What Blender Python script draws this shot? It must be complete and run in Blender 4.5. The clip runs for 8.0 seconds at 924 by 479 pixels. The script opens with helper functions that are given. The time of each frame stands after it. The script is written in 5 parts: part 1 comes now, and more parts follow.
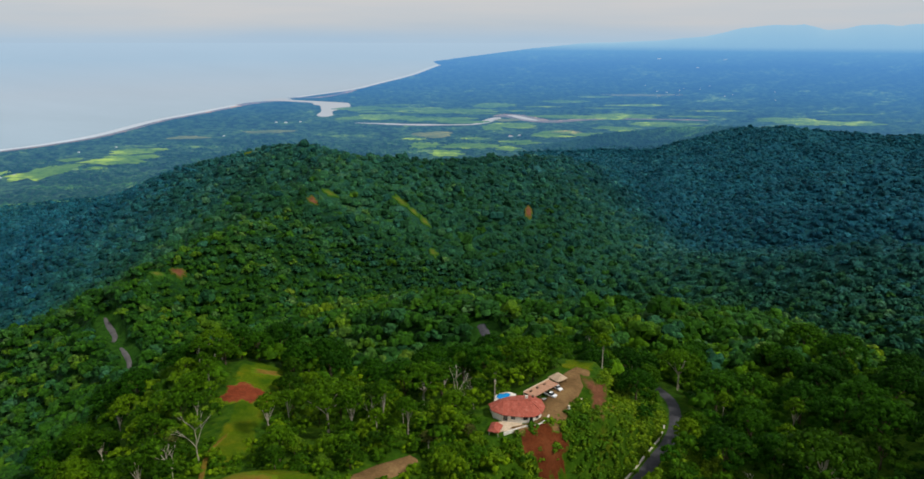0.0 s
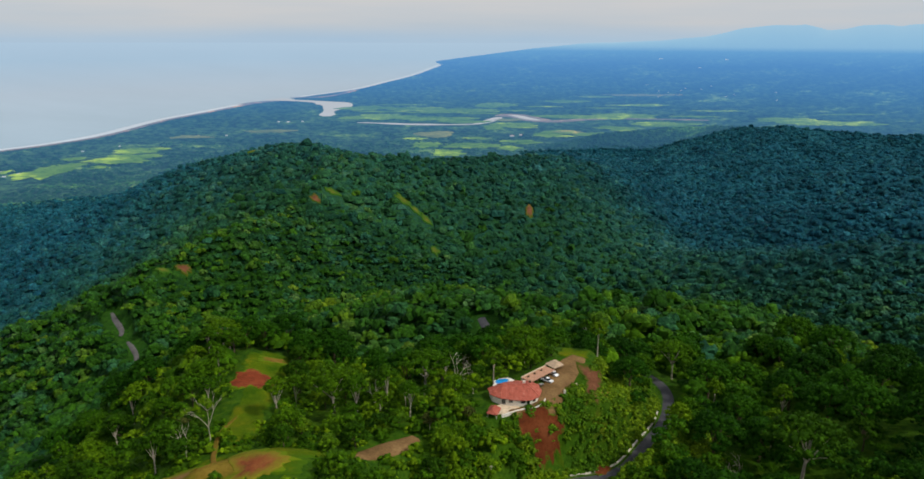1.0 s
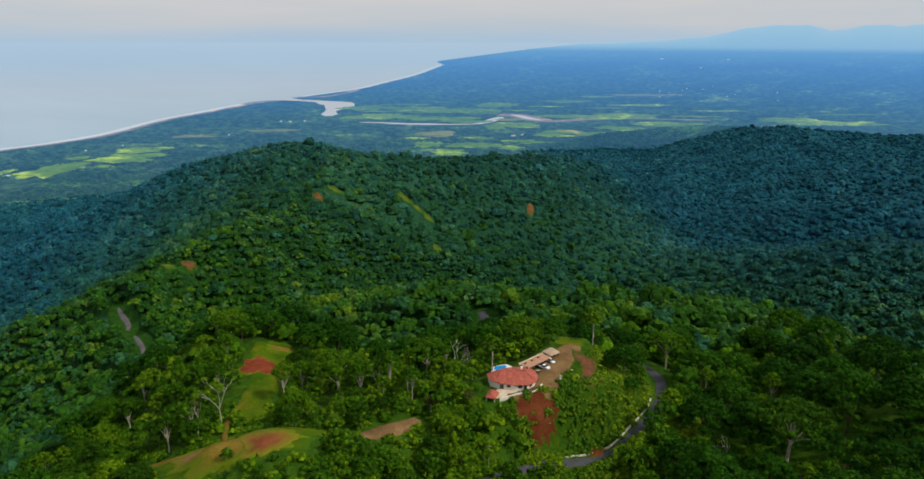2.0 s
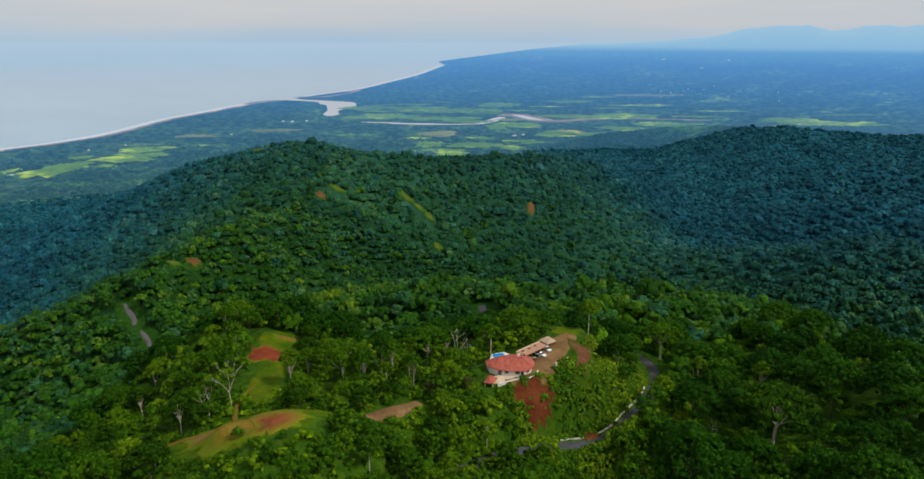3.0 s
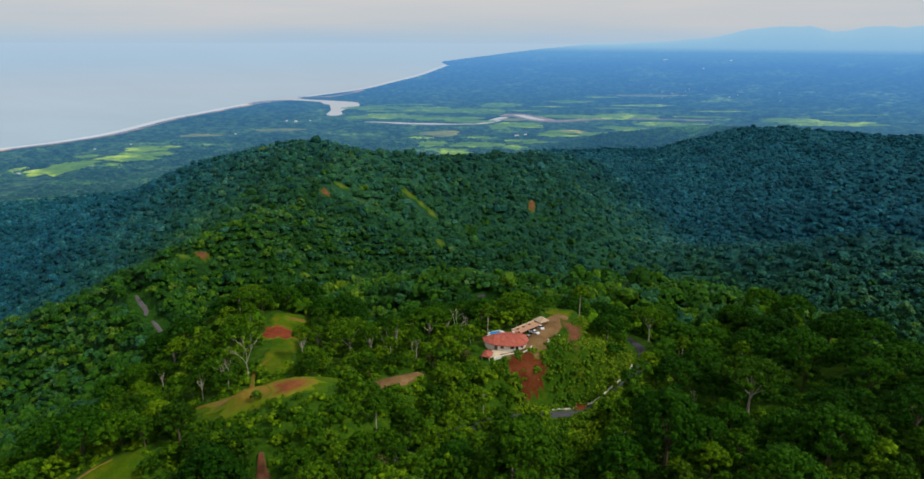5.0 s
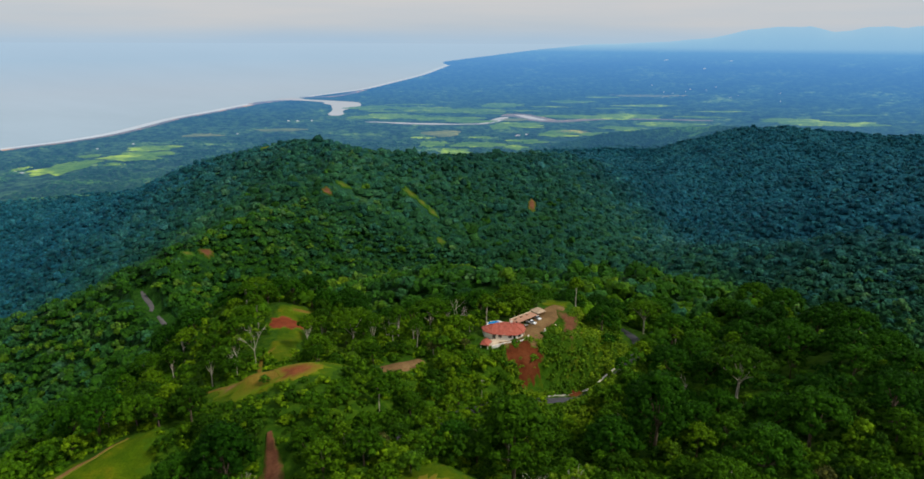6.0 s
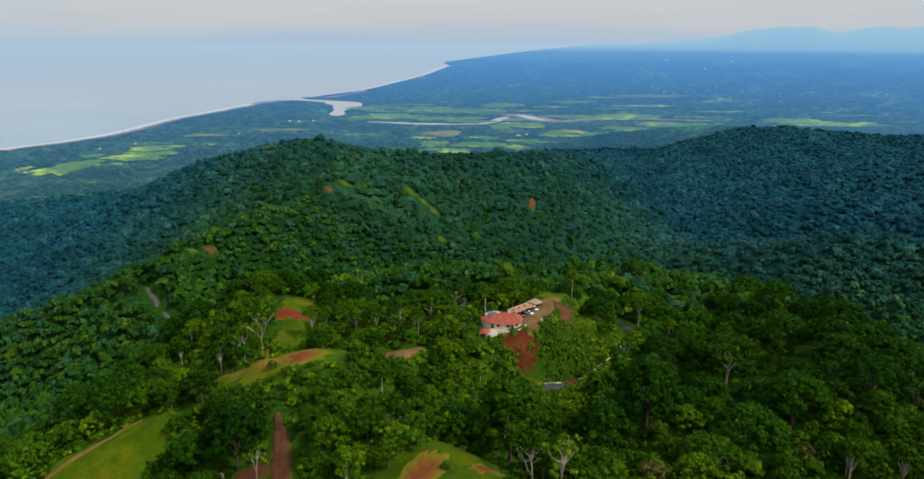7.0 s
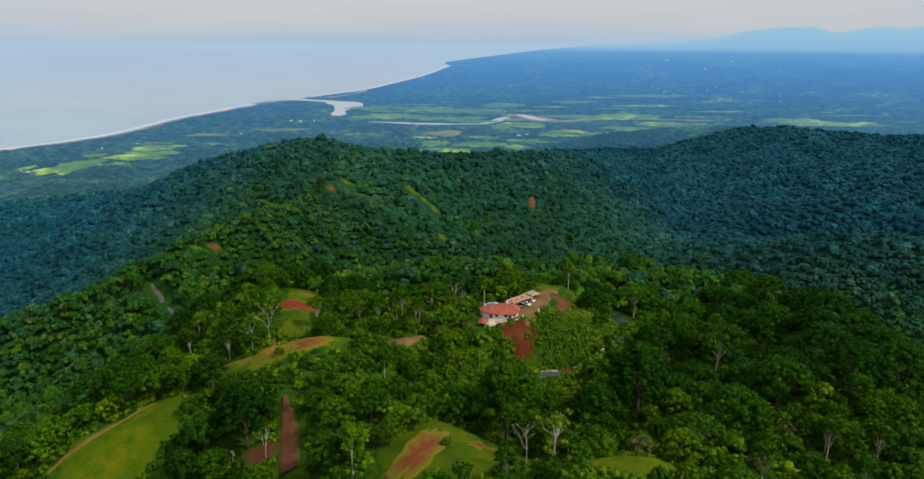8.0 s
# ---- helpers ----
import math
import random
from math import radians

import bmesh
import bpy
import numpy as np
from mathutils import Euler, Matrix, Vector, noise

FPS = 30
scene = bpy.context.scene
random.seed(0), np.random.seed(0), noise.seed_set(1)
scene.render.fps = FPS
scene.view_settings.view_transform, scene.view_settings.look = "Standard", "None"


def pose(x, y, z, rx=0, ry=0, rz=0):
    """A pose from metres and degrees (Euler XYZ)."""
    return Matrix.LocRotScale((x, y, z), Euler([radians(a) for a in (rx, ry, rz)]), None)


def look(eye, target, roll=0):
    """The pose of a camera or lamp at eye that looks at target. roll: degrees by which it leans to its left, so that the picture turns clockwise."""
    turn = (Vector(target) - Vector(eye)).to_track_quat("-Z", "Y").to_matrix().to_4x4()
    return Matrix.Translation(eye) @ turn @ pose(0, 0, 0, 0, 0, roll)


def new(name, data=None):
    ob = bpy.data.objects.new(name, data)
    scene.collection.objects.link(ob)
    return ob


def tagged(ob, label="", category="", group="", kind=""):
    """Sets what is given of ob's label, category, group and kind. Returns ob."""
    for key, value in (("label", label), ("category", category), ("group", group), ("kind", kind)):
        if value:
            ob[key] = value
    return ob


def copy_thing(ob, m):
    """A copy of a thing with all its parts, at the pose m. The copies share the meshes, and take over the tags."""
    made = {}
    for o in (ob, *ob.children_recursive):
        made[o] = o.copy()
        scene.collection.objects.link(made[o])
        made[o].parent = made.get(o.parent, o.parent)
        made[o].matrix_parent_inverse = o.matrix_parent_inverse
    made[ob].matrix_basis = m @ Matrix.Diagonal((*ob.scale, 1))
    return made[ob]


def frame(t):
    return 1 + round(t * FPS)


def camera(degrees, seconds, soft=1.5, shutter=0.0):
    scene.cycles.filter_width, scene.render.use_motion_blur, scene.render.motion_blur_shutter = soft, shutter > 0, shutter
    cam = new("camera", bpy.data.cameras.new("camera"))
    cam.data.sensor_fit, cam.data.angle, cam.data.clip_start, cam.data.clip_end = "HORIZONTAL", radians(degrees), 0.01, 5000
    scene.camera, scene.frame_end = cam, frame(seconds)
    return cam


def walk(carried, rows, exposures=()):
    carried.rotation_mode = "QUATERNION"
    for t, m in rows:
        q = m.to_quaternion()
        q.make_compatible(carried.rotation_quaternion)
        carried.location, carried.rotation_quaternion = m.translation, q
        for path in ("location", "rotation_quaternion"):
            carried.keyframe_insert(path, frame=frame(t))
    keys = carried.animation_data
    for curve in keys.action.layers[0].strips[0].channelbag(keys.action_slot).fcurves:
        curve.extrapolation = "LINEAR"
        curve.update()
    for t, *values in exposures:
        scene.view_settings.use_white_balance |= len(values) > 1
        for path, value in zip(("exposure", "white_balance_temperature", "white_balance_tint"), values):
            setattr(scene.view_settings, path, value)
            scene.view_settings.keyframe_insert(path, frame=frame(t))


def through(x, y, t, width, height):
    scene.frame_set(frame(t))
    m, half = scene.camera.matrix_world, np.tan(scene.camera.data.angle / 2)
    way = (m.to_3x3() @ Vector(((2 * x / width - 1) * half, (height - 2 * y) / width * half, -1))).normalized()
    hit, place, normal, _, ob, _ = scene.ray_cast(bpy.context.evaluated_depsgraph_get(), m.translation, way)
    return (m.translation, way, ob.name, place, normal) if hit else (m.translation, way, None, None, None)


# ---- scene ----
cam = camera(70.0, 8.0, soft=1.65)
PATH = [
    (0.0, (0.00, 0.00, 480.00), (0.00, 95.72, 451.06), 0.07),
    (1.0, (0.48, -9.79, 479.79), (0.23, 85.93, 450.85), 0.10),
    (2.0, (1.07, -19.65, 479.62), (0.58, 76.07, 450.68), 0.14),
    (3.0, (1.74, -29.57, 479.46), (1.04, 66.15, 450.55), 0.16),
    (4.0, (2.47, -39.55, 479.31), (1.57, 56.18, 450.43), 0.19),
    (5.0, (3.22, -49.59, 479.15), (2.14, 46.15, 450.30), 0.21),
    (6.0, (3.98, -59.68, 478.98), (2.73, 36.08, 450.17), 0.22),
    (7.0, (4.70, -69.81, 478.78), (3.31, 25.95, 450.01), 0.22),
    (8.0, (5.36, -80.00, 478.55), (3.86, 15.77, 449.81), 0.22),
]
walk(cam, [(t, look(eye, target, roll)) for t, eye, target, roll in PATH])

# ---------------------------------------------------------------- light
SUN_FROM = Vector((0.60, -0.28, 0.75)).normalized()
sun = new("sun", bpy.data.lights.new("sun", "SUN"))
sun.data.energy, sun.data.angle, sun.data.color = 2.9, radians(9), (1.0, 0.95, 0.86)
sun.matrix_world = look(SUN_FROM * 900, (0, 0, 0))

world = bpy.data.worlds.new("sky")
scene.world = world
world.use_nodes = True
wn, wl = world.node_tree.nodes, world.node_tree.links
wn.clear()
sky = wn.new("ShaderNodeTexSky")
sky.sky_type, sky.sun_disc = "NISHITA", False
sky.sun_elevation, sky.sun_rotation = math.asin(SUN_FROM.z), math.atan2(SUN_FROM.x, SUN_FROM.y)
clear_air = wn.new("ShaderNodeBackground")
clear_air.inputs["Strength"].default_value = 0.07
wl.new(sky.outputs["Color"], clear_air.inputs["Color"])
spot = wn.new("ShaderNodeTexCoord")
stretch = wn.new("ShaderNodeMapping")
stretch.inputs["Scale"].default_value = (1.4, 1.4, 16.0)
wl.new(spot.outputs["Generated"], stretch.inputs["Vector"])
puffs = wn.new("ShaderNodeTexNoise")
puffs.inputs["Scale"].default_value, puffs.inputs["Detail"].default_value = 1.6, 5.0
wl.new(stretch.outputs["Vector"], puffs.inputs["Vector"])
tones = wn.new("ShaderNodeValToRGB")
tones.color_ramp.elements[0].position, tones.color_ramp.elements[1].position = 0.36, 0.66
tones.color_ramp.elements[0].color = (0.555, 0.603, 0.66, 1)
tones.color_ramp.elements[1].color = (0.65, 0.64, 0.65, 1)
wl.new(puffs.outputs["Fac"], tones.inputs["Fac"])
axis = wn.new("ShaderNodeSeparateXYZ")
wl.new(spot.outputs["Generated"], axis.inputs["Vector"])
low = wn.new("ShaderNodeValToRGB")
low.color_ramp.elements[0].position, low.color_ramp.elements[1].position = 0.0, 0.045
low.color_ramp.elements[0].color, low.color_ramp.elements[1].color = (0.74, 0.95, 1.13, 1), (1, 1, 1, 1)
mid_air = low.color_ramp.elements.new(0.022)
mid_air.color = (0.92, 0.97, 1.01, 1)
wl.new(axis.outputs["Z"], low.inputs["Fac"])
veil = wn.new("ShaderNodeMix")
veil.data_type, veil.blend_type = "RGBA", "MULTIPLY"
veil.inputs[0].default_value = 1.0
wl.new(tones.outputs["Color"], veil.inputs[6])
wl.new(low.outputs["Color"], veil.inputs[7])
clouds = wn.new("ShaderNodeBackground")
clouds.inputs["Strength"].default_value = 1.0
wl.new(veil.outputs[2], clouds.inputs["Color"])
cover = wn.new("ShaderNodeMixShader")
cover.inputs["Fac"].default_value = 0.88
wl.new(clear_air.outputs[0], cover.inputs[1])
wl.new(clouds.outputs[0], cover.inputs[2])
world_out = wn.new("ShaderNodeOutputWorld")
wl.new(cover.outputs[0], world_out.inputs["Surface"])


# ---------------------------------------------------------------- materials
class Mat:
    """A node material with short calls."""

    def __init__(self, name, rough=0.7, specular=0.3, metal=0.0):
        self.m = bpy.data.materials.new(name)
        self.m.use_nodes = True
        self.n, self.l = self.m.node_tree.nodes, self.m.node_tree.links
        self.b = self.n["Principled BSDF"]
        self.b.inputs["Roughness"].default_value = rough
        self.b.inputs["Specular IOR Level"].default_value = specular
        self.b.inputs["Metallic"].default_value = metal

    def noise(self, scale, detail=4.0, rough=0.55, stretch=None):
        t = self.n.new("ShaderNodeTexNoise")
        t.inputs["Scale"].default_value, t.inputs["Detail"].default_value = scale, detail
        t.inputs["Roughness"].default_value = rough
        g = self.n.new("ShaderNodeNewGeometry")
        if stretch:
            p = self.n.new("ShaderNodeMapping")
            p.inputs["Scale"].default_value = stretch
            self.l.new(g.outputs["Position"], p.inputs["Vector"])
            self.l.new(p.outputs["Vector"], t.inputs["Vector"])
        else:
            self.l.new(g.outputs["Position"], t.inputs["Vector"])
        return t.outputs["Fac"]

    def ramp(self, fac, *stops):
        r = self.n.new("ShaderNodeValToRGB")
        els = r.color_ramp.elements
        while len(els) < len(stops):
            els.new(0.5)
        for e, (p, c) in zip(els, stops):
            e.position, e.color = p, (*c, 1)
        self.l.new(fac, r.inputs["Fac"])
        return r.outputs["Color"]

    def mix(self, fac, a, b, kind="MIX"):
        x = self.n.new("ShaderNodeMix")
        x.data_type, x.blend_type = "RGBA", kind
        for k, v in ((0, fac), (6, a), (7, b)):
            if isinstance(v, (int, float)):
                x.inputs[k].default_value = v
            elif isinstance(v, tuple):
                x.inputs[k].default_value = (*v, 1)
            else:
                self.l.new(v, x.inputs[k])
        return x.outputs[2]

    def colour(self, c):
        self.l.new(c, self.b.inputs["Base Color"])
        return self

    def bump(self, height, strength=0.4, distance=0.1):
        u = self.n.new("ShaderNodeBump")
        u.inputs["Strength"].default_value, u.inputs["Distance"].default_value = strength, distance
        self.l.new(height, u.inputs["Height"])
        self.l.new(u.outputs["Normal"], self.b.inputs["Normal"])
        return self


def plain(name, c, rough=0.6, specular=0.3, metal=0.0, vary=0.25, scale=1.5):
    """A painted or solid surface with two scales of wear."""
    m = Mat(name, rough, specular, metal)
    dark, light = tuple(v * (1 - vary) for v in c), tuple(min(1, v * (1 + vary)) for v in c)
    coarse = m.ramp(m.noise(scale, 5), (0.3, dark), (0.7, light))
    fine = m.ramp(m.noise(scale * 11, 3), (0.3, (0.82, 0.82, 0.82)), (0.7, (1.1, 1.1, 1.1)))
    m.colour(m.mix(1.0, coarse, fine, "MULTIPLY"))
    m.bump(m.noise(scale * 9, 4), 0.25, 0.03)
    return m.m


def foliage(name, dark, mid, light, gloss=0.08, through=0.22, haze_tint=None, grain=0.9, depth=1.0, mixed=1.0, broad=None):
    """Leaves: the tone runs from plant to plant, and from leaf clump to leaf clump."""
    m = Mat(name, 0.62, gloss)
    tone = m.n.new("ShaderNodeAttribute")
    tone.attribute_name = "tone"
    island = m.n.new("ShaderNodeNewGeometry")
    own = m.n.new("ShaderNodeObjectInfo")
    shift = m.n.new("ShaderNodeMath")
    shift.operation, shift.inputs[1].default_value, shift.inputs[2].default_value = "MULTIPLY_ADD", 0.5, -0.25
    m.l.new(own.outputs["Random"], shift.inputs[0])
    total = m.n.new("ShaderNodeMath")
    m.l.new(shift.outputs[0], total.inputs[0])
    m.l.new(tone.outputs["Fac"], total.inputs[1])
    base = m.ramp(total.outputs[0], (0.0, dark), (0.5, mid), (1.0, light))
    # Blue haze of distance is mixed into the leaf colour.
    if haze_tint:
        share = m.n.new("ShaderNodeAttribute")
        share.attribute_name = "haze_tint"
        base = m.mix(share.outputs["Fac"], base, m.ramp(total.outputs[0], (0.0, haze_tint[0]), (0.5, haze_tint[1]), (1.0, haze_tint[2])))
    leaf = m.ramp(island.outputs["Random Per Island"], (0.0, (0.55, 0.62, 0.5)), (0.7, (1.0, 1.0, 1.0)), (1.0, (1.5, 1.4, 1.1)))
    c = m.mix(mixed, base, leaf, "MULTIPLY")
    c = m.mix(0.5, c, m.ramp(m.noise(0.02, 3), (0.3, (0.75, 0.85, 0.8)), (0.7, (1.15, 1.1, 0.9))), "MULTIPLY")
    # Noise paints dark gaps and light tufts, imitating shade between leaf clumps.
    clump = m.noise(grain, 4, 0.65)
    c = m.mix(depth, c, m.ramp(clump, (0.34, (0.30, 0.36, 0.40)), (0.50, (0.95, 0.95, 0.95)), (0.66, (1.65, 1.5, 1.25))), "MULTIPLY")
    # A coarser layer of the same painted gaps.
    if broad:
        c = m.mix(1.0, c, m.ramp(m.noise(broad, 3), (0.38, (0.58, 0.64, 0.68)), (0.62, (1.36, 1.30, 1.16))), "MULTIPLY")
    m.bump(clump, 0.7, 0.5 / grain)
    m.colour(c)
    thin = m.n.new("ShaderNodeBsdfTranslucent")
    m.l.new(c, thin.inputs["Color"])
    both = m.n.new("ShaderNodeMixShader")
    both.inputs["Fac"].default_value = through
    m.l.new(m.b.outputs[0], both.inputs[1])
    m.l.new(thin.outputs[0], both.inputs[2])
    m.l.new(both.outputs[0], m.n["Material Output"].inputs["Surface"])
    return m.m


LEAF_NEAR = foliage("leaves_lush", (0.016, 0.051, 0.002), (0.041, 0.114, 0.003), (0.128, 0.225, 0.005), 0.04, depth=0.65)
# Dark leaves, also used to imitate shade on the eastern and western slopes.
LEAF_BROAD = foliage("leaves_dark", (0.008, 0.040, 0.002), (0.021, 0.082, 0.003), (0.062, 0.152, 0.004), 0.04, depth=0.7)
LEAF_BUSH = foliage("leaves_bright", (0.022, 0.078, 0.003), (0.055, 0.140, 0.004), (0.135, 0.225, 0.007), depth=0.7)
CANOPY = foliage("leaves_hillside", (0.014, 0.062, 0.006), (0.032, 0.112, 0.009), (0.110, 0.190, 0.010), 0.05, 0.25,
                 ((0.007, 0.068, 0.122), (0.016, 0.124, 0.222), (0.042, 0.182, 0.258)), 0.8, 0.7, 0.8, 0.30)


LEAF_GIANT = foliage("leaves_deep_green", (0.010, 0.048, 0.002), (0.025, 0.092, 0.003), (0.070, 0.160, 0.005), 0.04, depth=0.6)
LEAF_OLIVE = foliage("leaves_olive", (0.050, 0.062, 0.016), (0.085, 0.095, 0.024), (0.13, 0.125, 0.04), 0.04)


def ground_material():
    m = Mat("forest_floor", 0.9, 0.05)
    fine = m.noise(0.35, 6, 0.65)
    big = m.noise(0.03, 4)
    grassy = m.ramp(fine, (0.3, (0.014, 0.045, 0.003)), (0.52, (0.036, 0.088, 0.004)), (0.75, (0.078, 0.128, 0.006)))
    # Far floor is darkened, imitating shade in the gaps between crowns.
    dark_floor = m.ramp(fine, (0.3, (0.007, 0.030, 0.003)), (0.52, (0.018, 0.064, 0.006)), (0.75, (0.040, 0.100, 0.008)))
    # Far off, the same haze is mixed into the floor colour.
    hazed = m.ramp(fine, (0.3, (0.006, 0.038, 0.065)), (0.52, (0.011, 0.066, 0.115)), (0.75, (0.020, 0.092, 0.145)))
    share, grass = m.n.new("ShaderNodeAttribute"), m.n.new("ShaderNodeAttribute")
    share.attribute_name, grass.attribute_name = "haze_tint", "tone"
    a = m.mix(share.outputs["Fac"], m.mix(grass.outputs["Fac"], dark_floor, grassy), hazed)
    b = m.ramp(big, (0.35, (0.8, 0.9, 0.9)), (0.65, (1.05, 1.05, 0.95)))
    m.colour(m.mix(1.0, a, b, "MULTIPLY"))
    m.bump(fine, 0.9, 1.2)
    return m.m


def worn_edge(m, inner, outer, reach=0.78, noise=0.9, scale=0.5, blend=0.07):
    """Towards its rim a patch gives way to its surroundings in uneven tufts."""
    rim = m.n.new("ShaderNodeAttribute")
    rim.attribute_name = "edge"
    sway = m.n.new("ShaderNodeMath")
    sway.operation, sway.inputs[1].default_value, sway.inputs[2].default_value = "MULTIPLY_ADD", noise, -0.5 * noise
    m.l.new(m.noise(scale, 5, 0.65), sway.inputs[0])
    total = m.n.new("ShaderNodeMath")
    m.l.new(rim.outputs["Fac"], total.inputs[0])
    m.l.new(sway.outputs[0], total.inputs[1])
    return m.mix(m.ramp(total.outputs[0], (reach - blend, (0, 0, 0)), (reach + blend, (1, 1, 1))), inner, outer)


def lawn_material():
    m = Mat("meadow_grass", 0.9, 0.04)
    c = m.ramp(m.noise(0.11, 5, 0.6), (0.28, (0.030, 0.074, 0.002)), (0.5, (0.070, 0.112, 0.003)), (0.72, (0.145, 0.135, 0.005)))
    d = m.ramp(m.noise(1.6, 5, 0.7), (0.3, (0.6, 0.7, 0.6)), (0.7, (1.25, 1.2, 1.1)))
    m.colour(worn_edge(m, m.mix(1.0, c, d, "MULTIPLY"), (0.045, 0.100, 0.004), 0.86))
    m.bump(m.noise(2.5, 5, 0.7), 0.8, 0.3)
    return m.m


def soil_material(name, dark, light, pale, around=(0.090, 0.150, 0.006), reach=0.74, blend=0.07):
    m = Mat(name, 0.92, 0.05)
    c = m.ramp(m.noise(0.16, 6, 0.62), (0.30, dark), (0.52, light), (0.75, pale))
    d = m.ramp(m.noise(1.4, 6, 0.7), (0.3, (0.68, 0.66, 0.64)), (0.7, (1.2, 1.18, 1.15)))
    m.colour(worn_edge(m, m.mix(1.0, c, d, "MULTIPLY"), around, reach, blend=blend))
    m.bump(m.noise(1.2, 6, 0.7), 0.7, 0.4)
    return m.m


GROUND = ground_material()
LAWN = lawn_material()
RED_SOIL = soil_material("red_soil", (0.12, 0.026, 0.012), (0.20, 0.045, 0.018), (0.24, 0.080, 0.030), reach=0.90)
MOUND_RED = soil_material("mound_red_soil", (0.13, 0.040, 0.016), (0.22, 0.066, 0.024), (0.24, 0.110, 0.030), (0.165, 0.150, 0.012), 0.62, 0.24)
MOUND_OCHRE = soil_material("mound_ochre_soil", (0.115, 0.122, 0.008), (0.175, 0.125, 0.015), (0.22, 0.150, 0.028), (0.100, 0.155, 0.005), 0.66, 0.24)
MOUND_TAN = soil_material("mound_tan_soil", (0.13, 0.068, 0.026), (0.20, 0.110, 0.042), (0.25, 0.150, 0.062), (0.120, 0.140, 0.008), 0.62, 0.22)
GRASS_SLOPE = soil_material("slope_grass", (0.015, 0.050, 0.002), (0.035, 0.085, 0.003), (0.110, 0.130, 0.006), (0.034, 0.090, 0.004), 0.85)
CUT_SOIL = soil_material("cut_soil", (0.055, 0.015, 0.006), (0.110, 0.029, 0.010), (0.16, 0.055, 0.020), (0.045, 0.110, 0.005), 0.92)
BROWN_SOIL = soil_material("brown_soil", (0.075, 0.032, 0.016), (0.14, 0.058, 0.030), (0.19, 0.095, 0.048), (0.050, 0.075, 0.006), 0.68, 0.2)
TAN_SOIL = soil_material("tan_soil", (0.12, 0.072, 0.030), (0.185, 0.112, 0.048), (0.25, 0.160, 0.072), (0.10, 0.13, 0.01), 0.94)
OCHRE_SOIL = soil_material("ochre_soil", (0.10, 0.11, 0.008), (0.17, 0.105, 0.018), (0.22, 0.15, 0.035))
ASPHALT = plain("asphalt", (0.055, 0.055, 0.062), 0.85, 0.3, vary=0.25, scale=0.5)
CONCRETE = plain("kerb_concrete", (0.52, 0.48, 0.40), 0.85, 0.2, vary=0.2, scale=0.8)
BARK = plain("bark_pale", (0.36, 0.32, 0.25), 0.9, 0.2, vary=0.35, scale=1.2)
BARK_DARK = plain("bark_dark", (0.10, 0.075, 0.05), 0.9, 0.2, vary=0.35, scale=1.2)


# ---------------------------------------------------------------- the lie of the land
TABLE = np.random.RandomState(7).rand(256, 256)


def patchy(x, y, size, seed=0):
    """Smooth noise between -1 and 1, of that size in metres."""
    u, v = np.asarray(x, float) / size + 37.3 * seed, np.asarray(y, float) / size + 91.7 * seed
    i, j = np.floor(u).astype(int), np.floor(v).astype(int)
    a, b = u - i, v - j
    a, b = a * a * (3 - 2 * a), b * b * (3 - 2 * b)
    at = lambda p, q: TABLE[p % 256, q % 256]  # noqa: E731
    return 2 * ((at(i, j) * (1 - a) + at(i + 1, j) * a) * (1 - b) + (at(i, j + 1) * (1 - a) + at(i + 1, j + 1) * a) * b) - 1


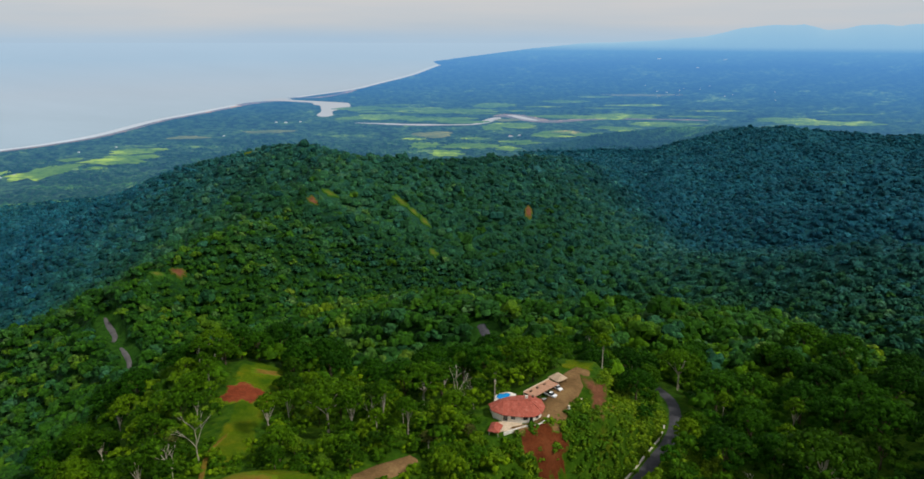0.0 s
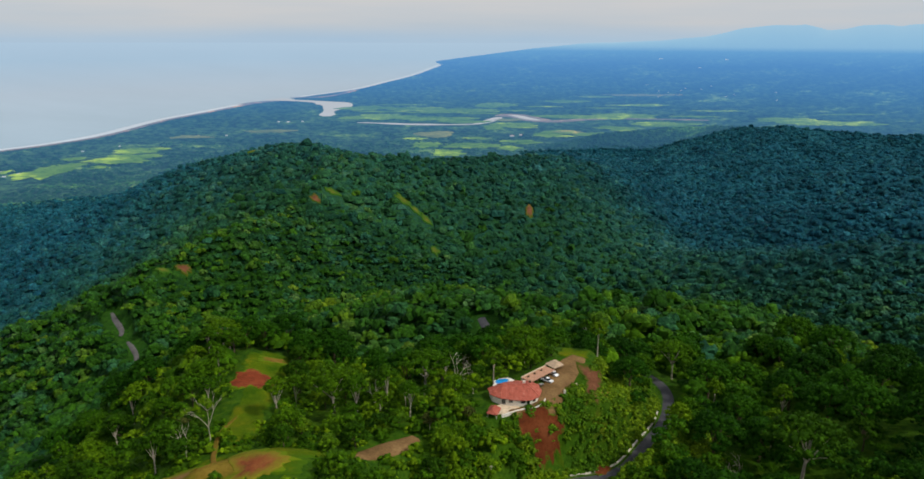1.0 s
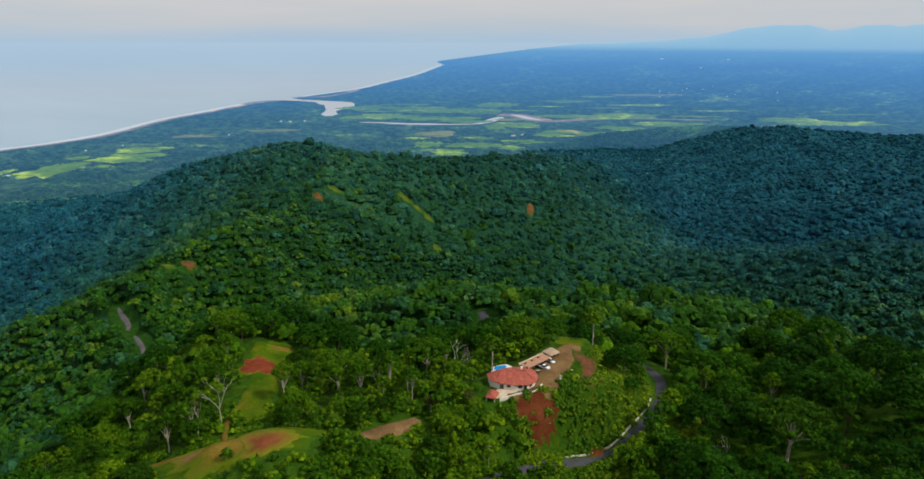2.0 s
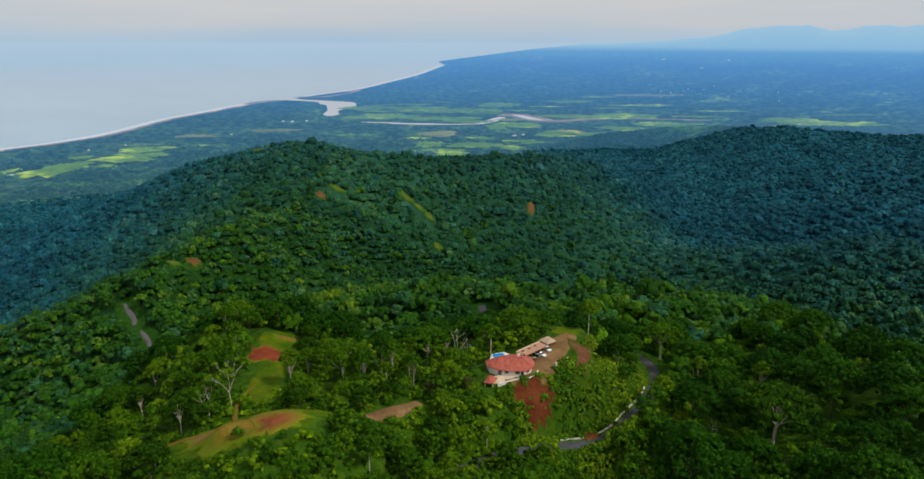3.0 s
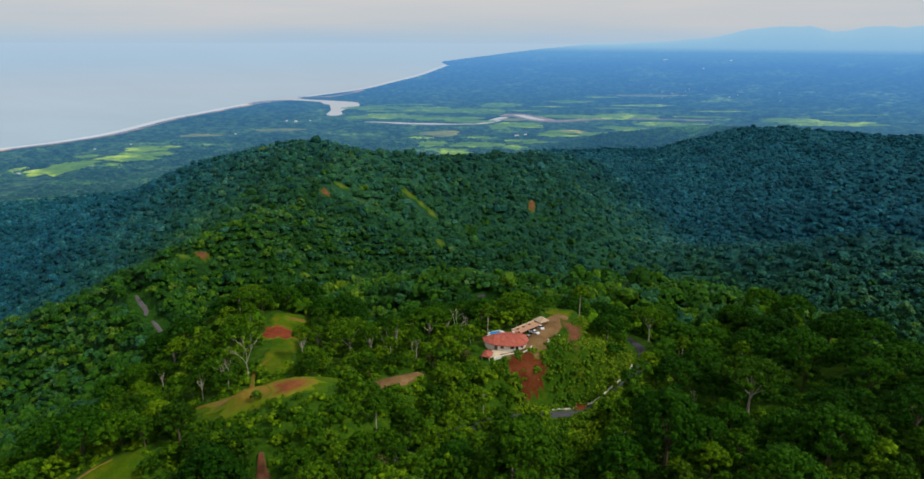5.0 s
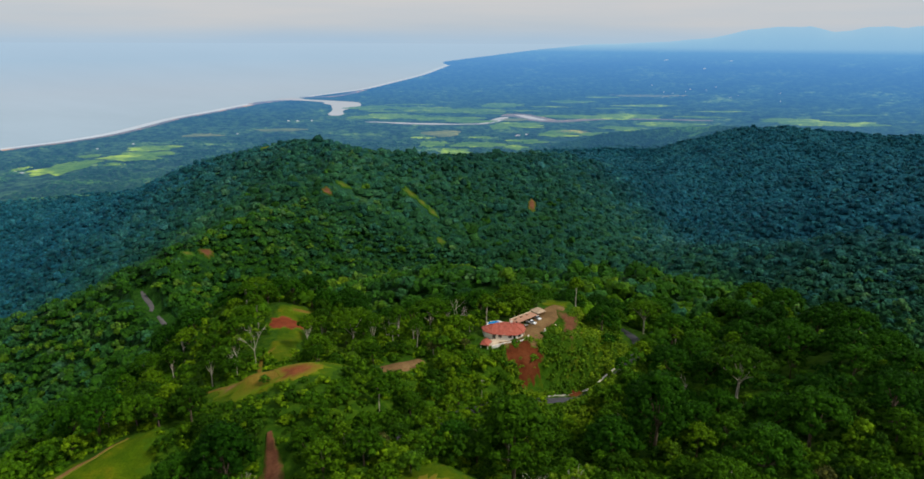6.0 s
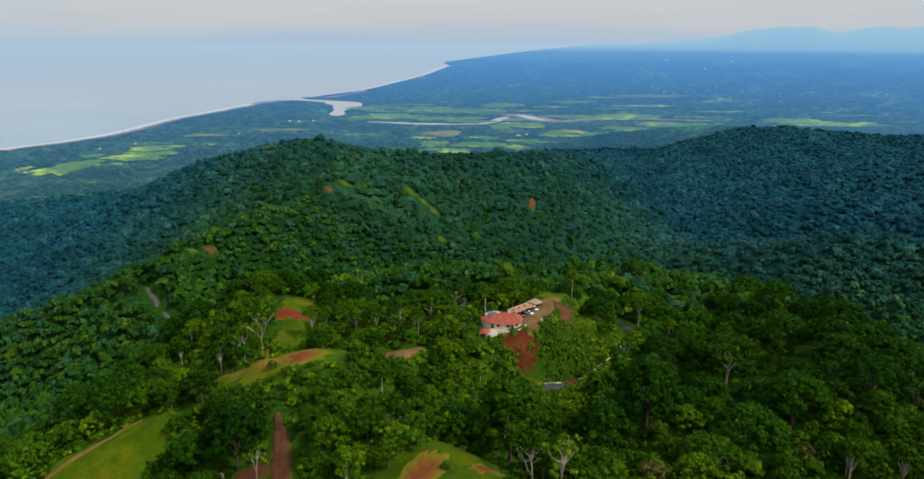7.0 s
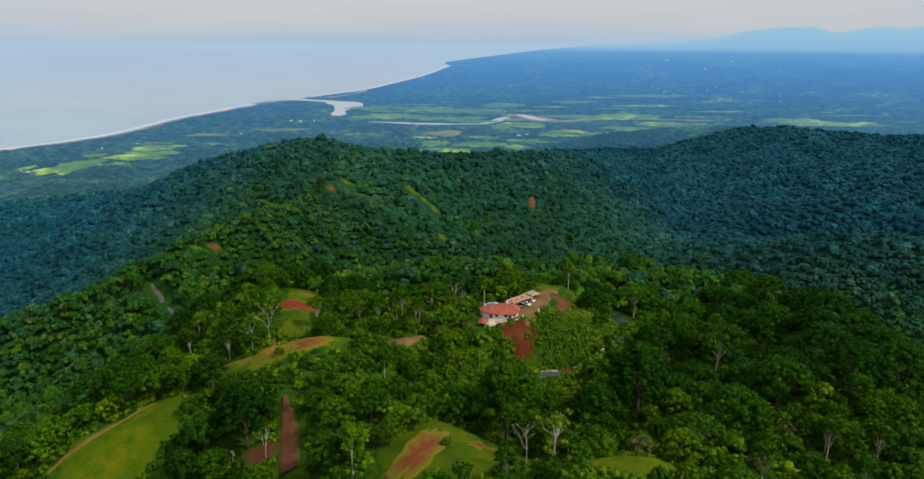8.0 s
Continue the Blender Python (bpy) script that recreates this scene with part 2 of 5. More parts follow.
# Crest lines of the hills, with the fall of their flanks.
RIDGES = {
    "near": ([(70, -260, 370), (40, -100, 378), (20, 20, 387), (-5, 75, 365), (-45, 128, 373), (-72, 165, 358), (-92, 238, 355), (-160, 330, 286), (-259, 464, 232), (-324, 603, 250), (-273, 695, 265), (-242, 861, 251), (-235, 1003, 260), (-192, 1131, 270)], 0.84),
    "lawn": ([(-5, 75, 365), (-55, 100, 345), (-94, 116, 361), (-113, 103, 356), (-150, 100, 337)], 0.66),
    "house": ([(-60, 145, 344), (-18, 165, 362), (12, 185, 361), (30, 198, 363), (42, 218, 354), (45, 285, 330), (97, 334, 322), (154, 375, 303), (196, 428, 286), (246, 481, 255), (320, 560, 200)], 0.48),
    "east": ([(20, 20, 387), (84, 60, 371), (131, 109, 368), (166, 195, 353), (165, 270, 335), (154, 374, 303)], 0.62),
    "left": ([(-195, 1133, 261), (-303, 1266, 283), (-433, 1362, 258), (-540, 1398, 224), (-620, 1450, 204), (-735, 1410, 150), (-860, 1390, 84), (-1000, 1420, 30)], 0.50),
    "spur": ([(-331, 609, 238), (-402, 612, 203), (-497, 615, 173), (-600, 640, 110), (-700, 660, 50)], 0.55),
    "crest": ([(-192, 1136, 280), (-57, 1207, 260), (66, 1323, 249), (200, 1533, 214), (427, 1735, 146), (643, 1873, 60)], 0.46),
    "rib": ([(-190, 1100, 241), (-96, 1052, 201), (-2, 1064, 164), (57, 1130, 169), (227, 1135, 129), (320, 1150, 80)], 0.56),
    "rib_b": ([(-262, 951, 264), (-176, 926, 195), (-60, 900, 150)], 0.54),
    "rib_c": ([(70, 1319, 237), (197, 1251, 159), (300, 1290, 90)], 0.50),
    "saddle": ([(96, 337, 322), (-27, 414, 301), (-34, 486, 272), (-70, 520, 230)], 0.44),
    "right": ([(900, 500, 330), (606, 680, 230), (562, 839, 212), (439, 1000, 146), (400, 1150, 79)], 0.38),
    "back": ([(1500, 1050, 290), (1000, 1179, 212), (750, 1207, 181), (687, 1345, 140), (600, 1420, 70)], 0.36),
    "far": ([(2300, 2200, 200), (1540, 2423, 143), (1185, 2463, 164), (900, 2150, 101), (780, 1980, 61)], 0.43),
    "shoulder": ([(-234, 1011, 258), (-153, 1046, 229), (-55, 1150, 228)], 0.55),
    "mid": ([(900, 2149, 102), (699, 2079, 83), (560, 2050, 40)], 0.40),
    "back_b": ([(1500, 1450, 260), (1092, 1554, 194), (985, 1562, 185), (875, 1563, 161), (766, 1533, 130), (648, 1511, 92)], 0.44),
    "far_b": ([(1186, 2462, 163), (1094, 2936, 112), (900, 3000, 94), (650, 3000, 68), (440, 2960, 30)], 0.30),
}
COAST_Y = [-60000, 0, 2500, 2928, 3136, 3461, 4119, 4529, 5073, 5476, 5821, 6823, 7988, 9786, 13818, 16135, 19432, 42283, 140000]
COAST_X = [-9000, -3600, -2300, -2060, -1947, -1862, -1850, -1775, -1690, -1582, -1440, -1098, -934, -716, -470, -700, -100, 4194, 26000]
ROAD = [(-26, 104, 364.5), (-14, 122, 361.5), (3, 141, 356.5), (12, 151, 353.5), (25, 163, 348), (37, 170.5, 344), (46, 175, 342), (56, 183, 340.5), (67, 198, 339.5), (77, 212, 339), (84, 228, 338), (88, 250, 334), (84, 285, 326)]
HILL_ROAD = [(-345, 585, 237), (-322, 548, 236), (-297, 517, 234), (-282, 497, 233.5), (-262, 471, 232), (-240, 445, 231)]
PAD = [(11, 187, 362.5), (20, 191, 362.7), (30, 199, 363), (38, 210, 363.3), (43, 221, 363.5)]


def near_line(x, y, line):
    """The distance to a line of (x, y, z), and the line's z there."""
    best, level = np.full(np.shape(x), 1e9), np.zeros(np.shape(x))
    for (x0, y0, z0), (x1, y1, z1) in zip(line, line[1:]):
        dx, dy = x1 - x0, y1 - y0
        u = np.clip(((x - x0) * dx + (y - y0) * dy) / (dx * dx + dy * dy), 0, 1)
        d = np.hypot(x - x0 - u * dx, y - y0 - u * dy)
        level = np.where(d < best, z0 + u * (z1 - z0), level)
        best = np.minimum(best, d)
    return best, level


def eased(d, a, b):
    """1 at d <= a, 0 at d >= b."""
    u = np.clip((b - d) / (b - a), 0, 1)
    return u * u * (3 - 2 * u)


def height(x, y):
    x, y = np.asarray(x, float), np.asarray(y, float)
    hills, near = [], np.full(x.shape, 1e9)
    for crest, fall in RIDGES.values():
        best = np.full(x.shape, -1e9)
        for (x0, y0, z0), (x1, y1, z1) in zip(crest, crest[1:]):
            dx, dy = x1 - x0, y1 - y0
            u = np.clip(((x - x0) * dx + (y - y0) * dy) / (dx * dx + dy * dy), 0, 1)
            d = np.hypot(x - x0 - u * dx, y - y0 - u * dy)
            near = np.minimum(near, d)
            best = np.maximum(best, z0 + u * (z1 - z0) - fall * (np.sqrt(d * d + 400) - 20))
        hills.append(best)
    hills.append(np.full(x.shape, 3.0))
    hills = np.stack(hills)
    top = hills.max(0)
    h = top + 9 * np.log(np.exp((hills - top) / 9).sum(0))
    far = np.clip((np.hypot(x, y + 40) - 260) / 500, 0, 1) * np.clip((h - 12) / 60, 0, 1)
    h = h + far * (6 * patchy(x, y, 170, 1) + 6 * patchy(x, y, 64, 2) - 20 * np.abs(patchy(x, y, 105, 3)) + 7) * (0.3 + 0.7 * np.clip(near / 130, 0, 1)) * (1 - 0.45 * np.clip((y - 1200) / 500, 0, 1))
    h = h + np.clip((h - 30) / 60, 0, 1) * (1.2 * patchy(x, y, 17, 4) + 0.4 * patchy(x, y, 6, 5))
    h = h + 3.2 * np.exp(-(((x + 53) / 17) ** 2) - ((y - 146) / 9) ** 2) + 2.4 * np.exp(-(((x + 71) / 6) ** 2) - ((y - 142) / 6) ** 2)
    h = h + 7.0 * np.exp(-(((x - 46) / 15) ** 2) - ((y - 55) / 13) ** 2)
    h = h + 10.0 * np.exp(-(((x - 63) / 17) ** 2) - ((y - 121) / 15) ** 2)
    h = h - 14.0 * np.exp(-(((x - 43) / 14) ** 2) - ((y - 154) / 12) ** 2)
    for line, half, out in ((PAD, 8.5, 15), (ROAD, 4.2, 11), (HILL_ROAD, 4, 12)):
        d, level = near_line(x, y, line)
        w = eased(d, half, out)
        h = h * (1 - w) + level * w
    inland = x - np.interp(y, COAST_Y, COAST_X)
    h = np.where(h < 30, np.minimum(h, np.clip(inland * 0.06, -8, 400)), h)
    away, bearing = np.hypot(x, y + 40), np.degrees(np.arctan2(x, y + 40))
    peaks = np.interp(bearing, [-60, 6, 12, 16, 20, 22, 26, 27.6, 30, 35, 60], [0, 0, 120, 500, 1150, 1950, 2300, 1600, 2150, 2400, 2700])
    rough = 1 + 0.10 * patchy(bearing, 0 * bearing, 2.3, 6) + 0.05 * patchy(bearing, 0 * bearing, 0.8, 7)
    return h + peaks * rough * eased(-away, -95000, -52000) * (h > 0)


EYE = 479.4


def bend(x, y, z):
    """The far land drawn in towards the viewer along its lines of sight, so that the horizon lies within reach."""
    x, y, z = np.asarray(x, float), np.asarray(y, float), np.asarray(z, float)
    r = np.maximum(np.hypot(x, y + 40), 1e-6)
    k = np.where(r < 2400, 1.0, (2400 + 2450 * (1 - 2450 / (2450 + np.maximum(r, 2400) - 2400))) / r)
    return x * k, (y + 40) * k - 40, EYE + (z - EYE) * k


def mesh_of(name, verts, faces, material, parent=None, smooth=True, tone=None, edge=None, haze_tint=None):
    """An object from arrays: verts n x 3, faces m x 3 or m x 4."""
    verts, faces = np.asarray(verts, np.float32), np.asarray(faces, np.int32)
    me = bpy.data.meshes.new(name)
    me.vertices.add(len(verts))
    me.vertices.foreach_set("co", verts.ravel())
    me.loops.add(faces.size)
    me.loops.foreach_set("vertex_index", faces.ravel())
    me.polygons.add(len(faces))
    me.polygons.foreach_set("loop_start", np.arange(0, faces.size, faces.shape[1], dtype=np.int32))
    me.polygons.foreach_set("use_smooth", np.full(len(faces), smooth))
    if tone is not None:
        me.attributes.new("tone", "FLOAT", "POINT").data.foreach_set("value", np.asarray(tone, np.float32))
    if haze_tint is not None:
        me.attributes.new("haze_tint", "FLOAT", "POINT").data.foreach_set("value", np.asarray(haze_tint, np.float32))
    if edge is not None:
        me.attributes.new("edge", "FLOAT", "POINT").data.foreach_set("value", np.asarray(edge, np.float32))
    me.update(calc_edges=True)
    me.materials.append(material)
    ob = new(name, me)
    ob.parent = parent
    return ob


def sheet(name, rings, angles, level, material):
    r, a = np.meshgrid(rings, np.radians(angles), indexing="ij")
    x, y = r * np.sin(a), r * np.cos(a) - 40
    z = level(x, y)
    v = np.stack([c.ravel() for c in bend(x, y, z)], 1)
    n, m = r.shape
    i = (np.arange(n - 1)[:, None] * m + np.arange(m - 1)[None]).ravel()
    return mesh_of(name, v, np.stack([i, i + 1, i + m + 1, i + m], 1), material, tone=eased(r.ravel(), 300, 400), haze_tint=haze_share(x.ravel(), y.ravel()))


def haze_share(x, y):
    """Blue haze painted into the colours: more in the deep valleys and far off."""
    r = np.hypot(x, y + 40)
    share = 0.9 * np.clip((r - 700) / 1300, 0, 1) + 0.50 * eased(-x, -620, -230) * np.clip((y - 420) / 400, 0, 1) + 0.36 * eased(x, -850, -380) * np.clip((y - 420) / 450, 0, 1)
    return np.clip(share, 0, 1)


FRONT = np.arange(-44, 44.01, 0.34)
ROUND = np.concatenate([np.arange(-180, -44, 4.0), FRONT, np.arange(48, 180.1, 4.0)])
SPLIT = 2300.0
NEAR_RINGS = np.concatenate([[0.01], np.geomspace(14, SPLIT, 280)])
FAR_RINGS = np.concatenate([np.geomspace(SPLIT, 9000, 100), np.geomspace(9300, 130000, 60)])


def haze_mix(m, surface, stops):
    """Backdrop haze painted as glow: the farther, the more of the air's own light."""
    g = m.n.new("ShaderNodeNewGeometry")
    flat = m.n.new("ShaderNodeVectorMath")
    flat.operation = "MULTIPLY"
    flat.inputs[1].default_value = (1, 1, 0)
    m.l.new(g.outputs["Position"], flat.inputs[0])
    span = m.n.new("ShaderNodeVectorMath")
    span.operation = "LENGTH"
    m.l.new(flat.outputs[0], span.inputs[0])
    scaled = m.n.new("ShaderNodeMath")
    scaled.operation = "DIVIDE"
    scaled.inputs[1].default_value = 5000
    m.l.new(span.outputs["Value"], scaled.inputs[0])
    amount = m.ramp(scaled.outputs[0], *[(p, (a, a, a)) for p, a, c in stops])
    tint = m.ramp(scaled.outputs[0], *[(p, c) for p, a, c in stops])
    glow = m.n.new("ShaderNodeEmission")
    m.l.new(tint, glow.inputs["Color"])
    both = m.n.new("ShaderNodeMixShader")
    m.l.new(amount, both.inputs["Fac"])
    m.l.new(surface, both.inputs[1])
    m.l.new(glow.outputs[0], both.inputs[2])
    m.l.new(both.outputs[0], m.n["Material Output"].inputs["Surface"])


# Painted haze stops: distance over 5000, share of glow, glow colour.
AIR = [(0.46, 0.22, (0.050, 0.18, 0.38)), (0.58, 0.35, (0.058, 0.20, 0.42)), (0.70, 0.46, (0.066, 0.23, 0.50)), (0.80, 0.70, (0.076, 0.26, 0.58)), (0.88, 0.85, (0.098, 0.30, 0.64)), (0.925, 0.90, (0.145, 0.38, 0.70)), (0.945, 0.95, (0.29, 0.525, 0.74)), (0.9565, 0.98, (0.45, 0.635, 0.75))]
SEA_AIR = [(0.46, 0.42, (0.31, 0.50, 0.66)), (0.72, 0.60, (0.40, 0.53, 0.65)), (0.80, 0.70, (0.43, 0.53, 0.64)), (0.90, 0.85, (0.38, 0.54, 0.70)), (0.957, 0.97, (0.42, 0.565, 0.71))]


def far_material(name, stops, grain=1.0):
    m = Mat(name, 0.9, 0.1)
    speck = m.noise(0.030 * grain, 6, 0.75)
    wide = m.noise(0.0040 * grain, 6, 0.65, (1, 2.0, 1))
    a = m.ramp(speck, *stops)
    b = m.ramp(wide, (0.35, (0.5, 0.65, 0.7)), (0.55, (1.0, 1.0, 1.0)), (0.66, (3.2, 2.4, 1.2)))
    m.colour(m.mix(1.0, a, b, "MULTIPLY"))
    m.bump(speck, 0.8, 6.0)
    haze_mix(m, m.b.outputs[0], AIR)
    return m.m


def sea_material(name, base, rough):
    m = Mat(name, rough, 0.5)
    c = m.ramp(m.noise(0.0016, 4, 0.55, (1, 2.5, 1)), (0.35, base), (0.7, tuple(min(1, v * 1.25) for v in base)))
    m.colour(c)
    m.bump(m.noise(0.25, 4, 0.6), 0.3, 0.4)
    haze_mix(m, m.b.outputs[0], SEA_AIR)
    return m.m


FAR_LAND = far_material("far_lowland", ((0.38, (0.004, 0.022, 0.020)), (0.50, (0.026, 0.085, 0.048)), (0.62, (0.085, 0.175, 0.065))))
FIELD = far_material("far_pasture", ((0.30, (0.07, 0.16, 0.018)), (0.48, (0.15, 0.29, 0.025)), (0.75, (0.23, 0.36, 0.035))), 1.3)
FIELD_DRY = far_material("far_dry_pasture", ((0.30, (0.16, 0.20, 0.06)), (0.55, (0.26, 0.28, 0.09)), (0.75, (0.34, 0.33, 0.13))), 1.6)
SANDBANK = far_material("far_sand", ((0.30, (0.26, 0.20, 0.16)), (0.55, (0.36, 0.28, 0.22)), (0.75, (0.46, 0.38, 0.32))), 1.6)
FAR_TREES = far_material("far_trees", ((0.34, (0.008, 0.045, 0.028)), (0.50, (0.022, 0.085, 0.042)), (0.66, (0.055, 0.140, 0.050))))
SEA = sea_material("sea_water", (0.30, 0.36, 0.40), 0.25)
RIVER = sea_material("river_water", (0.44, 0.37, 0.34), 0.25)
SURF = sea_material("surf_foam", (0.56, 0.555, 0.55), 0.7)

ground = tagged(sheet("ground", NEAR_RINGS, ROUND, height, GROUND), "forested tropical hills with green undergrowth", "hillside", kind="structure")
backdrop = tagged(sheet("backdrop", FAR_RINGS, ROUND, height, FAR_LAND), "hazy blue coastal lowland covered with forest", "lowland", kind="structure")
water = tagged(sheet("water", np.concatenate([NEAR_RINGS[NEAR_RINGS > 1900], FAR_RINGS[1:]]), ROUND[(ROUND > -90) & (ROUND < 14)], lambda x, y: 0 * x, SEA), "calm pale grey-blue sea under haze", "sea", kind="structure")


def spline(line, steps=8):
    """A smooth line through rows of any width."""
    p = np.array(line, float)
    p = np.vstack([2 * p[0] - p[1], p, 2 * p[-1] - p[-2]])
    out = []
    for a, b, c, d in zip(p, p[1:], p[2:], p[3:]):
        for u in np.arange(steps) / steps:
            out.append(0.5 * (2 * b + (c - a) * u + (2 * a - 5 * b + 4 * c - d) * u * u + (3 * b - 3 * c + d - a) * u**3))
    return np.array(out + [p[-2]])


def ribbon(name, line, material, lift, drape=True, ragged=0.0, across=4, steps=8):
    """A strip along rows of (x, y, half width), lying on the ground."""
    p = spline(line, steps)
    way = np.gradient(p[:, :2], axis=0)
    side = np.stack([-way[:, 1], way[:, 0]], 1) / np.maximum(np.hypot(*way.T), 1e-6)[:, None]
    s = np.linspace(-1, 1, across + 1)
    wob = 1 + ragged * patchy(p[:, 0], p[:, 1], 9 + 3 * p[:, 2].mean(), 8)[:, None] * np.abs(s)
    xy = p[:, None, :2] + side[:, None] * (p[:, 2, None] * s * wob)[..., None]
    x, y = xy[..., 0], xy[..., 1]
    z = height(x, y) + lift if drape else np.full(x.shape, lift)
    if drape:
        z[:, 0] -= lift + 0.4
        z[:, -1] -= lift + 0.4
    v = np.stack([c.ravel() for c in bend(x, y, z)], 1)
    n, m = x.shape
    i = (np.arange(n - 1)[:, None] * m + np.arange(m - 1)[None]).ravel()
    return mesh_of(name, v, np.stack([i, i + m, i + m + 1, i + 1], 1), material, edge=np.tile(np.abs(s), n))


def blot(name, x0, y0, rx, ry, turn, material, lift, ragged=0.25, seed=0, rings=10, spokes=48, level=None, avoid=None):
    """A patch with an uneven edge, lying on the ground."""
    u = np.linspace(0, 1, rings + 1)[1:]
    a = np.linspace(0, 2 * np.pi, spokes, endpoint=False)
    edge = 1 + ragged * (patchy(2.2 * np.cos(a), 2.2 * np.sin(a), 1, seed + 11) + 0.5 * patchy(5 * np.cos(a), 5 * np.sin(a), 1, seed + 12) + 0.3 * patchy(11 * np.cos(a), 11 * np.sin(a), 1, seed + 13))
    px, py = rx * edge * np.cos(a), ry * edge * np.sin(a)
    c, s = math.cos(radians(turn)), math.sin(radians(turn))
    x = np.concatenate([[x0], (x0 + u[:, None] * (c * px - s * py)).ravel()])
    y = np.concatenate([[y0], (y0 + u[:, None] * (s * px + c * py)).ravel()])
    z = height(x, y) + lift if level is None else np.full(x.shape, level)
    z[-spokes:] -= lift + 0.5 if level is None else 1.0
    if avoid:
        z = z - 2.0 * eased(near_line(x, y, avoid)[0], 4.4, 5.6)
    v = np.stack(bend(x, y, z), 1)
    k = np.arange(spokes)
    n = (k + 1) % spokes
    faces = [np.stack([0 * k, 1 + k, 1 + n, 1 + n], 1)]
    for r in range(rings - 1):
        b = 1 + r * spokes
        faces.append(np.stack([b + k, b + spokes + k, b + spokes + n, b + n], 1))
    tri = np.concatenate([faces[0][:, :3]] + [q for f in faces[1:] for q in (f[:, [0, 1, 2]], f[:, [0, 2, 3]])])
    return mesh_of(name, v, tri, material, edge=np.concatenate([[0], np.repeat(u, spokes)]))


# The coast, the river mouth and the river.
tagged(ribbon("beach", [(np.interp(y, COAST_Y, COAST_X) + 14, y, 14 + y * 0.002) for y in (1500, 2500, 2928, 3136, 3461, 4119, 4529, 5073, 5300)], SANDBANK, 3.4, False), "long grey sand beach beside the sea", "beach", kind="structure")
tagged(ribbon("surf", [(np.interp(y, COAST_Y, COAST_X) - 26, y, 30 + y * 0.006) for y in (1500, 2500, 2928, 3136, 3461, 4119, 4529, 5073, 5400)], SURF, 1.0, False), "white line of breaking waves along the beach", "surf", kind="structure")
tagged(ribbon("surf", [(np.interp(y, COAST_Y, COAST_X) - 10, y, 10 + y * 0.0035) for y in (5900, 6823, 7988, 9786, 12000, 13818)], SURF, 4.0, False), "white line of breaking waves along the far shore", "surf", kind="structure")
tagged(ribbon("sandbar", [(-1700, 5120, 40), (-1640, 5300, 60), (-1560, 5420, 40), (-1500, 5460, 8)], SANDBANK, 4.6, False), "reddish sandbar at the river mouth", "sandbar", kind="structure")
tagged(ribbon("sandbar", [(-1500, 5800, 12), (-1400, 5790, 40), (-1250, 5850, 50), (-1150, 6100, 40), (-1080, 6700, 40)], SANDBANK, 4.6, False), "narrow brown sandbar beside the river mouth", "sandbar", kind="structure")
tagged(ribbon("estuary", [(-1600, 5640, 90), (-1500, 5560, 90), (-1400, 5500, 60), (-1250, 5430, 75), (-1120, 5340, 80), (-1010, 5210, 125), (-945, 5020, 120), (-940, 4800, 60), (-935, 4620, 40), (-905, 4420, 52), (-890, 4320, 20)], RIVER, 5.0, False, 0.25), "pale muddy river mouth opening to the sea", "river", kind="structure")
tagged(ribbon("river", [(-640, 3985, 8), (-560, 3975, 18), (-291, 3905, 34), (20, 3905, 24), (110, 3990, 36), (187, 4171, 42), (230, 4290, 20)], RIVER, 5.0, False, 0.35), "pale muddy river winding through pastures", "river", kind="structure")
tagged(ribbon("river", [(300, 4420, 14), (340, 4380, 32), (412, 4205, 36), (470, 4120, 18)], RIVER, 5.0, False), "pale bend of a muddy river", "river", kind="structure")
tagged(ribbon("riverbank", [(250, 4330, 70), (330, 4420, 80), (440, 4170, 90), (560, 4080, 60), (803, 4200, 45), (1000, 4225, 40), (1176, 4213, 34), (1528, 4150, 26)], SANDBANK, 4.2, False), "bare sandy river bank", "riverbank", kind="structure")

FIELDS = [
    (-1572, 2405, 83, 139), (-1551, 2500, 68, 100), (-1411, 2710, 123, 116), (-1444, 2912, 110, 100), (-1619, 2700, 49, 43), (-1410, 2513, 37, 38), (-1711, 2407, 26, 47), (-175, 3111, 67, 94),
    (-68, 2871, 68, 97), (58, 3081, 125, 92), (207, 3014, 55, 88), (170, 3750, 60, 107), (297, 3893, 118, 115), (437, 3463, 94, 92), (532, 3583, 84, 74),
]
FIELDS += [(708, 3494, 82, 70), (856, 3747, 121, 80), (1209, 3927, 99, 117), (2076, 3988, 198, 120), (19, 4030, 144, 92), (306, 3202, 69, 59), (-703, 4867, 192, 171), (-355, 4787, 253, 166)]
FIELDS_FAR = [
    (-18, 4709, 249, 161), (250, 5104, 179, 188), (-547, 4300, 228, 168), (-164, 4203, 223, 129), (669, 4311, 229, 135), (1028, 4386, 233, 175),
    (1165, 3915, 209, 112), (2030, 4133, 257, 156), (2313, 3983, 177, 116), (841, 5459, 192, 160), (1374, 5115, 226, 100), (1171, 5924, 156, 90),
]
